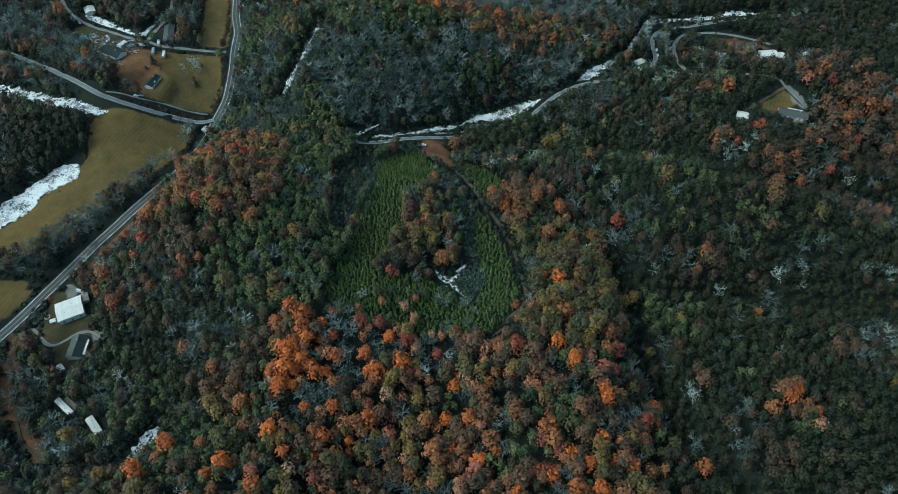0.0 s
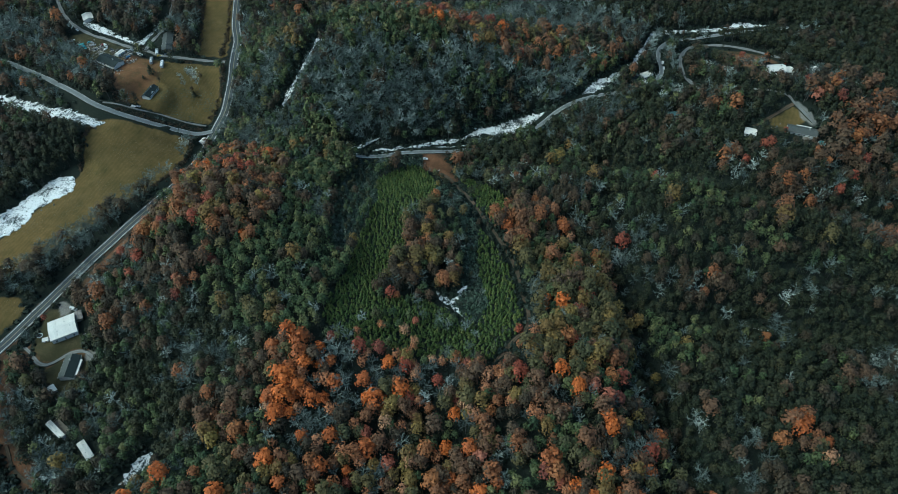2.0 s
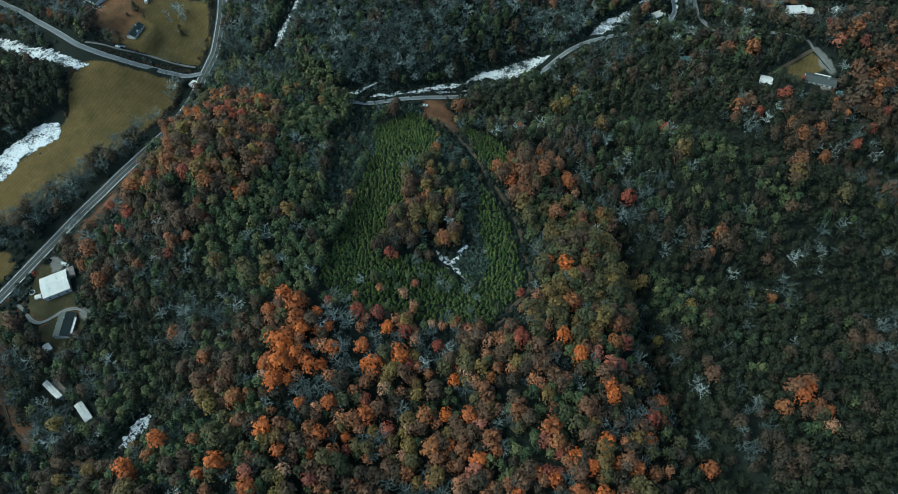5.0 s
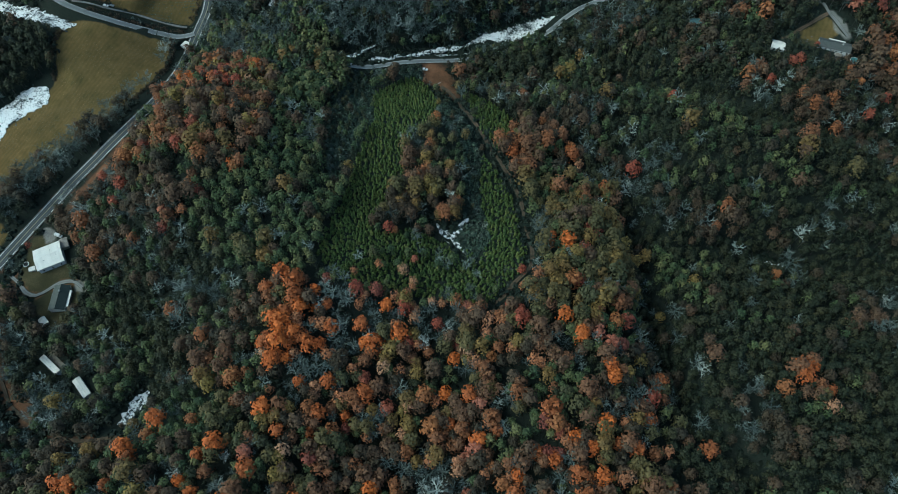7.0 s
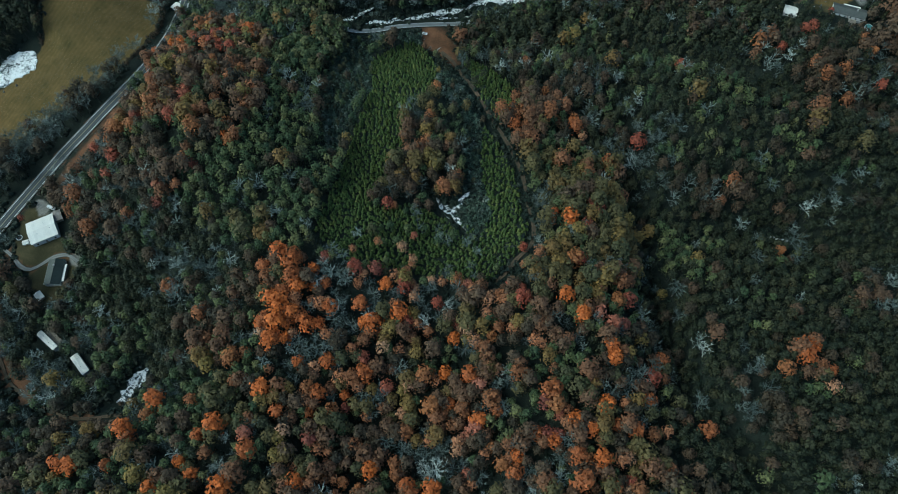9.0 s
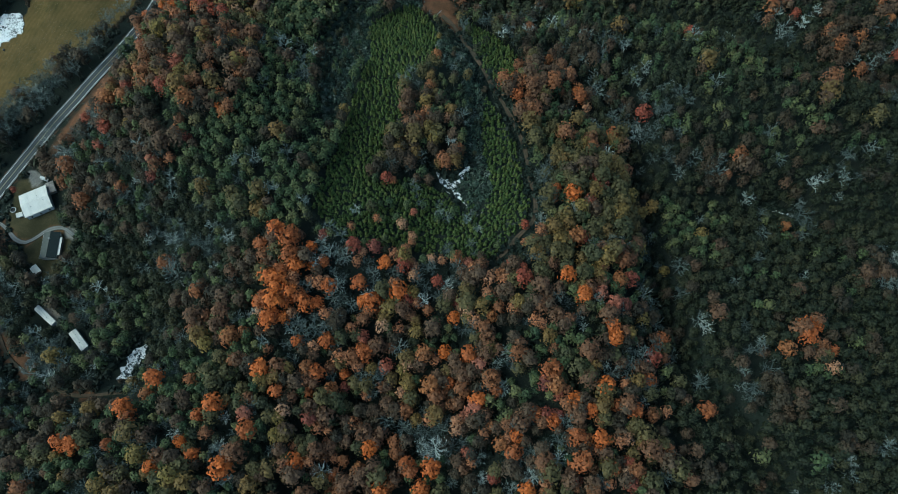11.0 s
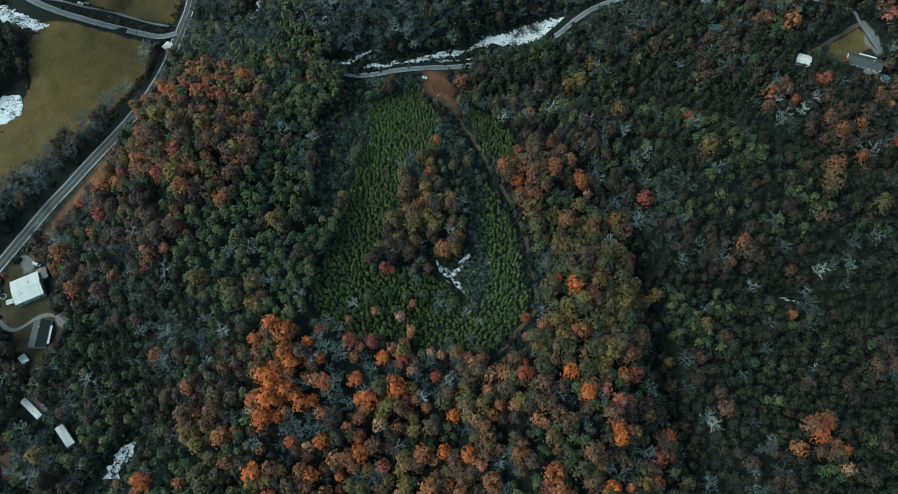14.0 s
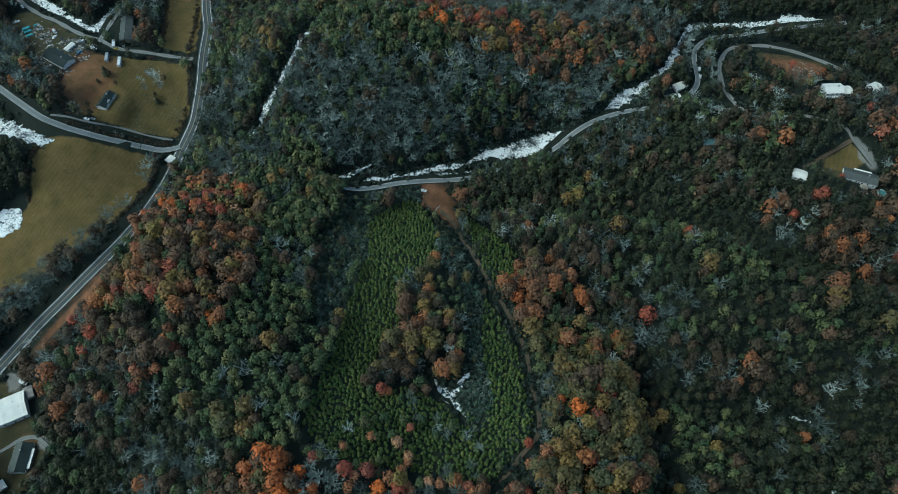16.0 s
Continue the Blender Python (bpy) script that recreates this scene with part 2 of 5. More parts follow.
DARK_SHINGLE = worn("dark_shingle", (0.009, 0.016, 0.016), (0.020, 0.031, 0.030), 0.5, 0.9, 0.0, 10.0, 0.4)
PALE_SHINGLE = worn("pale_shingle", (0.075, 0.082, 0.072), (0.125, 0.13, 0.115), 0.5, 0.9, 0.0, 10.0, 0.4)
TEAL_METAL = worn("teal_metal_roof", (0.09, 0.17, 0.17), (0.15, 0.24, 0.24), 0.4, 0.5)
RUST_METAL = worn("rusty_tin_roof", (0.20, 0.17, 0.15), (0.32, 0.29, 0.27), 0.6, 0.7)
WHITE_SIDING = worn("white_siding", (0.58, 0.58, 0.57), (0.74, 0.74, 0.73), 0.5, 0.7)
TAN_SIDING = worn("tan_siding", (0.30, 0.26, 0.20), (0.42, 0.37, 0.29), 0.5, 0.8)
DECK_WOOD = worn("weathered_deck", (0.16, 0.13, 0.10), (0.30, 0.26, 0.21), 0.8, 0.85)
CONCRETE = worn("concrete", (0.25, 0.25, 0.24), (0.38, 0.38, 0.37), 0.6)
RUBBER = worn("rubber", (0.015, 0.015, 0.015), (0.03, 0.03, 0.03), 2.0)
TARP = worn("teal_tarp", (0.05, 0.24, 0.27), (0.10, 0.36, 0.38), 0.8, 0.6)
WET_STONE = worn("wet_stone", (0.030, 0.034, 0.034), (0.085, 0.088, 0.082), 0.8, 0.45)
SCRAP = worn("scrap_metal", (0.10, 0.10, 0.10), (0.42, 0.42, 0.42), 1.5, 0.6)
POOL_WATER = worn("pool_water", (0.06, 0.16, 0.17), (0.10, 0.22, 0.22), 0.5, 0.1)


def build_glass(n, l, bsdf, co):
    bsdf.inputs["Base Color"].default_value = (0.02, 0.025, 0.03, 1)
    bsdf.inputs["Roughness"].default_value = 0.06


GLASS = material("window_glass", build_glass)


def car_paint(name, colour):
    def build(n, l, bsdf, co):
        dirt = noise_tex(n, l, co.outputs["Object"], 1.5, 5.0)
        l.new(ramp(n, l, dirt, (0.35, tuple(0.75 * v for v in colour)), (0.6, colour)), bsdf.inputs["Base Color"])
        bsdf.inputs["Roughness"].default_value = 0.3
        bsdf.inputs["Coat Weight"].default_value = 0.4
    return material(name, build)


CAR = {"white": car_paint("white_car_paint", (0.72, 0.72, 0.72)), "silver": car_paint("silver_car_paint", (0.36, 0.37, 0.38)), "black": car_paint("black_car_paint", (0.03, 0.03, 0.035)),
       "blue": car_paint("blue_car_paint", (0.05, 0.14, 0.26)), "teal": car_paint("teal_car_paint", (0.06, 0.27, 0.30)), "yellow": car_paint("yellow_paint", (0.5, 0.33, 0.04)), "red": car_paint("red_car_paint", (0.28, 0.03, 0.02))}


# ---- mesh helpers ----
def mesh_data(name, verts, tris, mat, tone=None, smooth=False):
    """A mesh from arrays of corners and triangles (or quads)."""
    verts, tris = np.asarray(verts, np.float32), np.asarray(tris, np.int32)
    me = bpy.data.meshes.new(name)
    me.vertices.add(len(verts))
    me.vertices.foreach_set("co", verts.ravel())
    k = tris.shape[1]
    me.loops.add(tris.size)
    me.loops.foreach_set("vertex_index", tris.ravel())
    me.polygons.add(len(tris))
    me.polygons.foreach_set("loop_start", np.arange(0, tris.size, k, dtype=np.int32))
    me.polygons.foreach_set("use_smooth", np.full(len(tris), smooth))
    if tone is not None:
        me.attributes.new("tone", "FLOAT", "POINT").data.foreach_set("value", np.asarray(tone, np.float32))
    me.update(calc_edges=True)
    me.materials.append(mat)
    return me


def part(name, bm, mat, parent, label=""):
    """Links a bmesh as one mesh object under a thing or a part."""
    me = bpy.data.meshes.new(name)
    bm.to_mesh(me)
    bm.free()
    me.materials.append(mat)
    ob = new(name, me)
    ob.parent = parent
    if label:
        ob["label"] = label
    return ob


def box(bm, x0, y0, z0, x1, y1, z1):
    v = [bm.verts.new(p) for p in ((x0, y0, z0), (x1, y0, z0), (x1, y1, z0), (x0, y1, z0), (x0, y0, z1), (x1, y0, z1), (x1, y1, z1), (x0, y1, z1))]
    for f in ((3, 2, 1, 0), (4, 5, 6, 7), (0, 1, 5, 4), (1, 2, 6, 5), (2, 3, 7, 6), (3, 0, 4, 7)):
        bm.faces.new([v[i] for i in f])


def boxed(*dims, soft=0.0):
    bm = bmesh.new()
    box(bm, *dims)
    if soft:
        bmesh.ops.bevel(bm, geom=list(bm.edges), offset=soft, segments=2, affect="EDGES", profile=0.5)
    return bm


def prism(outline, y0, y1):
    """A solid with that outline in x and z, from y0 to y1."""
    bm = bmesh.new()
    a, b = [bm.verts.new((x, y0, z)) for x, z in outline], [bm.verts.new((x, y1, z)) for x, z in outline]
    bm.faces.new(a)
    bm.faces.new(b[::-1])
    for i in range(len(outline)):
        j = (i + 1) % len(outline)
        bm.faces.new((a[j], a[i], b[i], b[j]))
    bmesh.ops.recalc_face_normals(bm, faces=list(bm.faces))
    return bm


# ---- the lie of the land ----
BASE = 2.0
HILLS = [(-162, 330, 41, 50, 58), (-80, 242, 30, 44, 50), (48, 240, 25, 45, 51), (-63, 535, 60, 91, 47), (270, 462, 33, 57, 53),
         (-303, 507, 26, 54, 59), (212, 354, 32, 54, 39), (202, 277, -23, 60, 29), (-174, 98, 34, 78, 54), (48, 94, 19, 51, 58),
         (179, 150, 14, 52, 41), (-5, 357, 21, 50, 34), (-228, 247, -12, 53, 48), (31, 458, -22, 71, 34), (-208, 480, -22, 42, 45), (114, 212, -17, 15, 40), (106, 328, -9, 13, 34), (80, 386, 9, 18, 18)]
FAR_HILLS = [(-60, 1080, 120, 300, 110), (620, 930, 80, 130, 90), (860, 380, 80, 150, 200), (-900, 640, 90, 160, 160), (0, -280, 60, 300, 100), (1100, 1200, 120, 300, 250), (-1300, 100, 110, 250, 500), (0, 2400, 160, 1500, 400), (2000, 0, 150, 400, 900)]

SPURS = [(-230, 130, -3), (-106, 130, 8), (-44, 130, -5), (18, 130, -3), (80, 130, 4), (142, 130, -5), (-106, 188, 7), (-44, 188, -4), (18, 188, 4), (80, 188, 2), (266, 188, -3), (-44, 246, 4), (142, 246, 4),
         (-168, 304, 3), (80, 304, 4), (204, 304, 5), (266, 304, 8), (-44, 362, 4), (80, 362, -6), (142, 362, 7), (204, 362, -9), (266, 362, -7), (80, 410, 4), (142, 410, 4)]

RAVINES = [(12, 14, [(112, 418), (152, 403), (182, 385), (200, 368), (229, 357), (276, 353), (330, 345)]),
           (4, 10, [(108, 300), (141, 282), (174, 284), (202, 281), (221, 273), (243, 271), (266, 267), (320, 255)]),
           (7, 10, [(108, 300), (111, 265), (112, 243), (122, 200), (129, 172), (140, 156), (154, 130), (170, 100)])]  # depth, half width, line


def off_line(line, x, y):
    """Distance to a broken line."""
    best = np.full(np.shape(x), 1e9)
    for (px, py), (qx, qy) in zip(line, line[1:]):
        u = np.clip(((x - px) * (qx - px) + (y - py) * (qy - py)) / ((qx - px) ** 2 + (qy - py) ** 2), 0, 1)
        best = np.minimum(best, np.hypot(x - px - u * (qx - px), y - py - u * (qy - py)))
    return best


def land(x, y):
    z = np.full(np.shape(x), BASE, float)
    for hx, hy, h, sx, sy in HILLS + FAR_HILLS:
        z += h * np.exp(-((x - hx) / sx) ** 2 / 2 - ((y - hy) / sy) ** 2 / 2)
    for hx, hy, h in SPURS:
        z += h * np.exp(-((x - hx) ** 2 + (y - hy) ** 2) / 2 / 38 ** 2)
    for depth, half, line in RAVINES:
        z -= depth * np.exp(-(off_line(line, x, y) / half) ** 2)
    return z + 0.7 * np.sin(x / 17 + 2 * np.sin(y / 41)) * np.sin(y / 21 + 1.5 * np.sin(x / 37))


def smooth_line(points, step=3.0):
    """A Catmull-Rom line through the points, at even steps."""
    p = np.array(points, float)
    p = np.vstack([2 * p[0] - p[1], p, 2 * p[-1] - p[-2]])
    out = []
    for a, b, c, d in zip(p, p[1:], p[2:], p[3:]):
        n = max(2, int(np.linalg.norm(c - b) / step))
        for s in np.arange(n) / n:
            out.append(0.5 * (2 * b + (c - a) * s + (2 * a - 5 * b + 4 * c - d) * s * s + (3 * b - a - 3 * c + d) * s ** 3))
    return np.array(out + [p[-2]])


ROADS = {  # name: (half width, material, label, points)
    "highway": (3.6, ASPHALT, "two-lane grey asphalt highway with worn edge lines", [(-350, 180), (-304, 263), (-279, 307), (-263, 331), (-246, 351), (-228, 377), (-220, 400), (-215, 440), (-210, 475), (-206, 489), (-201, 503), (-198.5, 520), (-198, 539), (-206, 593), (-219, 642), (-232, 730), (-250, 900)]),
    "county_road": (2.4, PALE_ASPHALT, "narrow worn pale asphalt road beside the meadow", [(-210, 483), (-222, 479), (-239, 479), (-269, 478), (-289, 481), (-307, 489), (-340, 514), (-374, 546), (-419, 577), (-437, 585), (-540, 630)]),
    "field_lane": (0.9, GRAVEL, "narrow gravel farm lane behind the hedge", [(-295, 488), (-282, 488), (-270, 487.5), (-252, 489.5), (-232, 488.5), (-216, 488)]),
    "gravel_lane": (1.8, GRAVEL, "pale gravel lane past the farmyard", [(-202, 553), (-245, 562), (-269, 565), (-287, 576), (-310, 588), (-338, 610), (-357, 621), (-387, 647), (-410, 679), (-440, 740)]),
    "side_lane": (1.9, GRAVEL, "pale gravel lane running uphill", [(-288, 577), (-289, 605), (-287, 629), (-288, 651), (-291, 672), (-300, 740)]),
    "river_road": (2.05, PALE_ASPHALT, "pale grey asphalt road following the river", [(-98, 444), (-82, 438), (-66, 438), (-43, 445), (-18, 451), (2, 455), (33, 464), (66, 478), (83, 490), (100, 500), (127, 510), (155, 515), (172, 523), (181, 535), (184, 548), (185, 564), (189, 578), (198, 588), (211, 593), (224, 595), (250, 600), (320, 612)]),
    "ridge_lane": (1.5, ASPHALT, "narrow asphalt lane behind the wooded ridge", [(-202, 489), (-170, 477), (-146, 465), (-123, 455), (-106, 448), (-97, 444)]),
    "hill_road": (1.9, GRAVEL, "gravel hairpin road up to the hilltop house", [(172, 521), (186, 509), (199, 503), (203, 507), (200, 526), (201, 546), (205, 562), (214, 576), (227, 581), (246, 581), (267, 572), (287, 556), (302, 539), (307, 524), (302, 512)]),
    "dirt_spur": (1.5, TRACK, "dirt spur across the clearing", [(233, 582), (231, 569), (226, 557), (226, 542), (237, 522), (247, 503)]),
    "house_drive": (1.3, GRAVEL, "gravel drive to the ridge house", [(202, 507), (218, 489), (242, 483), (261, 470), (264, 457), (268, 447), (272, 436)]),
    "shed_drive": (1.5, TRACK, "two-rut drive to the white shed", [(264, 457), (250, 449), (238, 443), (228, 439)]),
    "plantation_track": (1.25, TRACK, "narrow dirt track between the young pines", [(-14, 423), (-6, 411), (0, 391), (6, 378), (13, 362), (20, 347), (27, 335), (33, 322), (38, 307), (40, 287), (42, 272), (42, 261), (39, 253), (32, 246), (24, 236), (19, 232)]),
    "forest_track": (0.9, TRACK, "faint dirt track through the lower wood", [(-268, 196), (-255, 180), (-236, 168), (-208, 158), (-180, 159)]),
    "hilltop_lane": (1.5, GRAVEL, "gravel lane to the white hilltop house", [(-150, 655), (-135, 618), (-121, 588), (-109, 570), (-100, 566)]),
    "farm_drive": (1.3, GRAVEL, "curved gravel drive round the grey-roofed house", [(-297, 274), (-282, 263), (-275, 256), (-268, 254), (-261, 258), (-255, 262), (-246, 263), (-238, 258)]),
}
RIVERS = {  # name: (half width, label, points)
    "river": (5.0, "foaming white-water river below the wooded slope", [(3, 467, 1.6), (12, 472, 2.5), (21, 477, 5.6), (34, 480, 6.2), (48, 485, 7.6), (62, 489, 7.2), (75, 492, 5.6), (87, 496, 2.4), (100, 503, 2.8), (113, 512, 3.6), (128, 526, 5.0), (136, 533, 3.6), (148, 542, 2.1), (156, 550, 2.5), (167, 564, 3.9), (174, 578, 2.5), (186, 601, 2.6), (195, 608, 3), (222, 609.5, 3), (240, 610, 3), (265, 613, 3)]),
    "river_braid": (2.0, "narrow white braid of the river under the slope", [(-40, 453, 1.2), (-29, 457.5, 2.2), (-18, 461.5, 2.8), (-8, 464.5, 2.4), (4, 467, 2.0)]),
    "river_race": (2.2, "white braid of the river along the road bank", [(-69, 445, 1.0), (-62, 447.5, 2.8), (-55, 448, 1.5), (-48, 450.5, 3.0), (-37, 452, 2.0), (-24, 455, 1.4), (-11, 459, 1.2), (0, 461, 1.2), (7, 463, 1.8), (8, 466, 1.4)]),
    "river_pool": (1.8, "small foaming pools of the river among brush", [(-88, 446, 0.7), (-78, 449, 2.0), (-72, 453, 1.0), (-61, 459, 0.7)]),
    "ravine_creek": (1.4, "thin white creek in a wooded ravine", [(194, 283, 0.5), (199, 281.5, 1.1), (204, 280, 0.7), (209, 278.5, 1.0), (213, 277, 0.4)]),
    "river_falls": (6.0, "white rapids tumbling over broad ledges", [(262, 611), (271, 614), (281, 615), (291, 612), (302, 615)]),
    "meadow_river": (10.0, "broad white-water bend beside the meadow", [(-470, 340), (-400, 345), (-362, 352), (-345, 366), (-331, 388), (-316, 402), (-303, 418)]),
    "upper_river": (6.0, "white-water reach under the road bank", [(-480, 550), (-410, 523), (-373, 504), (-336, 483), (-308, 474), (-290, 471)]),
    "creek": (3.0, "narrow foaming creek in a wooded gully", [(-157, 480, 0.8), (-147, 487, 1.6), (-143, 495, 2.6), (-136, 504, 2.3), (-130, 512, 1.6), (-124, 521, 3.0), (-118, 530, 3.1), (-112, 543, 2.6), (-106, 555, 1.8)]),
    "lower_creek": (4.0, "short foaming creek between dark trees", [(-188, 164), (-184, 172), (-180, 180), (-176, 187)]),
    "glade_creek": (2.4, "small white rapids in a forest glade", [(-15, 291, 1.2), (-11, 285, 2.2), (-6, 282, 2.6), (-2, 284, 2.0), (1, 290, 2.4), (7, 296, 1.4)]),
    "glade_rill": (1.4, "thin white rill below the glade", [(-7, 281, 1.0), (-2, 275, 1.3), (3, 268, 0.7)]),
    "lane_creek": (4.2, "white creek beside the gravel lane", [(-374, 648), (-358, 635), (-342, 626), (-324, 610), (-305, 598), (-296, 607), (-296, 629)]),
}
MEADOWS = [[(-292, 473), (-262, 471), (-226, 474), (-226, 445), (-239, 402), (-265, 374), (-288, 353), (-302, 333), (-328, 318), (-380, 312), (-400, 330), (-341, 353), (-320, 386), (-299, 416), (-298, 443), (-304, 463)],
           [(-345, 306), (-302, 303), (-296, 293), (-312, 270), (-360, 230)],
           [(-297, 530), (-281, 555), (-212, 551), (-206, 512), (-214, 490), (-258, 490), (-278, 494)],
           [(-264, 700), (-231, 700), (-209, 562), (-238, 568)],
           [(236, 437), (262, 456), (268, 442), (258, 430)]]
LAWNS = [[(-378, 622), (-366, 625), (-332, 603), (-300, 575), (-288, 561), (-298, 545), (-318, 538), (-332, 558), (-352, 580), (-372, 602)], [(230, 433), (238, 437), (258, 430), (258, 426)], [(236, 575), (284, 560), (283, 533), (253, 519), (231, 549)],
         [(-281, 294), (-268, 296), (-250, 272), (-238, 252), (-246, 224), (-262, 240), (-280, 262)]]
CLAYS = [[(-302, 548), (-287, 556), (-264, 550), (-258, 530), (-264, 515), (-270, 494), (-279, 492), (-287, 504), (-296, 512), (-300, 528)], [(-31, 446), (-11, 449), (-5, 430), (0, 402), (-3, 398), (-10, 410), (-17, 418), (-27, 430)],
         [(-299, 262), (-293, 262), (-283, 227), (-271, 204), (-236, 171), (-239, 165), (-264, 187), (-287, 212)],
         [(-222, 374), (-216, 368), (-226, 345), (-238, 331), (-250, 318), (-258, 307), (-263, 312), (-253, 326), (-240, 345), (-230, 362)],
         [(240, 568), (281, 557), (279, 535), (258, 528), (238, 552)]]
GRAVELS = [[(-278, 303), (-269, 302), (-263, 294), (-268, 288), (-275, 297)], [(-246, 265), (-234, 262), (-234, 254), (-243, 256)], [(262, 462), (268, 459), (278, 436), (270, 432)], [(296, 516), (304, 520), (306, 508), (284, 502), (282, 508)]]
PINE_PLOTS = [[(-35, 432), (-62, 408), (-58, 373), (-65, 348), (-70, 326), (-72, 307), (-81, 274), (-82, 259), (-76, 250), (-58, 262), (-53, 282), (-46, 305), (-37, 318), (-36, 340), (-30, 357), (-15, 366), (-17, 402), (-26, 424)],
              [(14, 342), (21, 332), (28, 320), (37, 299), (39, 276), (40, 259), (30, 244), (24, 237), (11, 245), (9, 257), (18, 277), (15, 295), (12, 312)],
              [(-58, 262), (-53, 280), (-34, 285), (-13, 278), (9, 267), (11, 245), (24, 237), (17, 232), (-64, 240), (-76, 250)],
              [(-2, 425), (18, 400), (36, 378), (33, 360), (23, 345), (14, 360), (6, 389)]]
BRUSH = [[(-92, 420), (-78, 432), (-60, 432), (-62, 408), (-58, 373), (-72, 335), (-82, 308), (-88, 345)], [(-18, 402), (-8, 404), (7, 366), (14, 342), (12, 312), (15, 295), (18, 277), (8, 262), (-4, 278), (2, 300), (3, 323), (2, 347), (-8, 360), (-15, 366)],
         [(-64, 441), (-30, 441), (-27, 428), (-62, 430)]]


def inside(poly, x, y):
    hit = np.zeros(np.shape(x), bool)
    for (ax, ay), (bx, by) in zip(poly, poly[1:] + poly[:1]):
        cross = (ay > y) != (by > y)
        with np.errstate(divide="ignore", invalid="ignore"):
            hit ^= cross & (x < (bx - ax) * (y - ay) / (by - ay) + ax)
    return hit


def levelled(line, soft):
    z = land(line[:, 0], line[:, 1])
    k = np.hanning(soft * 2 + 1)
    k /= k.sum()
    return np.convolve(np.pad(z, soft, mode="edge"), k, "valid")


def course(hw, points, wet):
    """A way's half width at each point, its line, and whether it is water."""
    line = smooth_line(points, 1.6 if wet else 3.0)
    return (line[:, 2] if line.shape[1] == 3 else np.full(len(line), hw)), line[:, :2], wet


COURSES = [course(hw, p, 0) for hw, m, lab, p in ROADS.values()] + [course(hw, p, 1) for hw, lab, p in RIVERS.values()]


def bed(line, hw):
    """Water lies at the lowest ground near its line."""
    around = [land(line[:, 0] + (hw + 4) * math.cos(a), line[:, 1] + (hw + 4) * math.sin(a)) for a in np.arange(12) * math.pi / 6]
    z = np.min(around + [land(line[:, 0], line[:, 1])], axis=0)
    k = np.hanning(17)
    return np.convolve(np.pad(z, 8, mode="edge"), k / k.sum(), "valid") - 0.1


COURSES = [(hw, line, bed(line, hw) if wet else levelled(line, 4), wet) for hw, line, wet in COURSES]


def nearest(line, x, y):
    """Distance to a line, and the index of its nearest point."""
    best, at = np.full(x.shape, 1e9), np.zeros(x.shape, int)
    for i, (px, py) in enumerate(line):
        d = (x - px) ** 2 + (y - py) ** 2
        m = d < best
        best[m], at[m] = d[m], i
    return np.sqrt(best), at


SITES = [(-261, 281, 18), (-251, 251, 13), (-242, 206, 9), (-216, 190, 9), (-257, 236, 5), (-262, 507, 11), (-305, 544, 19), (-271, 591, 17), (261, 427, 15), (225, 433, 7), (246, 437, 11), (268, 506, 15), (307, 521, 11),
         (178, 473, 6), (162, 526, 10), (-371, 651, 10), (-95, 573, 10), (273, 417, 5)]
ax = np.unique(np.concatenate([np.arange(-540, 500, 3.0), [-4500, -3200, -2200, -1500, -1050, -800, -680, -600, 560, 640, 760, 950, 1300, 1900, 2800, 4500]]))
ay = np.unique(np.concatenate([np.arange(60, 740, 3.0), [-4500, -3000, -2000, -1200, -700, -400, -200, -80, 0, 790, 860, 960, 1100, 1300, 1700, 2300, 3200, 4500]]))
GX, GY = np.meshgrid(ax, ay)
GZ = land(GX, GY)
ROAD_NEAR, WATER_NEAR = np.full(GX.shape, 1e9), np.full(GX.shape, 1e9)
NEAR_WAY = np.full(GX.shape, 1e9)   # clear distance to the edge of any road or water
for hw, line, lz, wet in sorted(COURSES, key=lambda c: (-c[3], c[0].max())):
    lo, hi = line.min(0) - 30, line.max(0) + 30
    box_m = (GX > lo[0]) & (GX < hi[0]) & (GY > lo[1]) & (GY < hi[1])
    d, at = nearest(line, GX[box_m], GY[box_m])
    reach = 9.0 if wet else 5.0
    hw_at = hw[at]
    w = np.clip(1 - (d - hw_at - 2.6) / reach, 0, 1)
    w = w * w * (3 - 2 * w)
    target = lz[at] - (0.9 if wet else 0.55)
    GZ[box_m] = GZ[box_m] * (1 - w) + target * w
    near = WATER_NEAR if wet else ROAD_NEAR
    near[box_m] = np.minimum(near[box_m], d - hw_at)
    verge = {3.6: 2.0, 2.05: 1.2, 2.4: 1.5, 1.8: 1.5, 1.9: 1.8, 1.25: 0.6}.get(float(hw[0]), 0.0) if not wet else 0.0
    NEAR_WAY[box_m] = np.minimum(NEAR_WAY[box_m], d - hw_at - verge)
for sx, sy, r in SITES:
    d = np.hypot(GX - sx, GY - sy)
    w = np.clip(1 - (d - r) / 10, 0, 1)
    w = w * w * (3 - 2 * w) * (NEAR_WAY > 1.0)
    GZ = GZ * (1 - w) + w * float(land(np.array(sx), np.array(sy)))


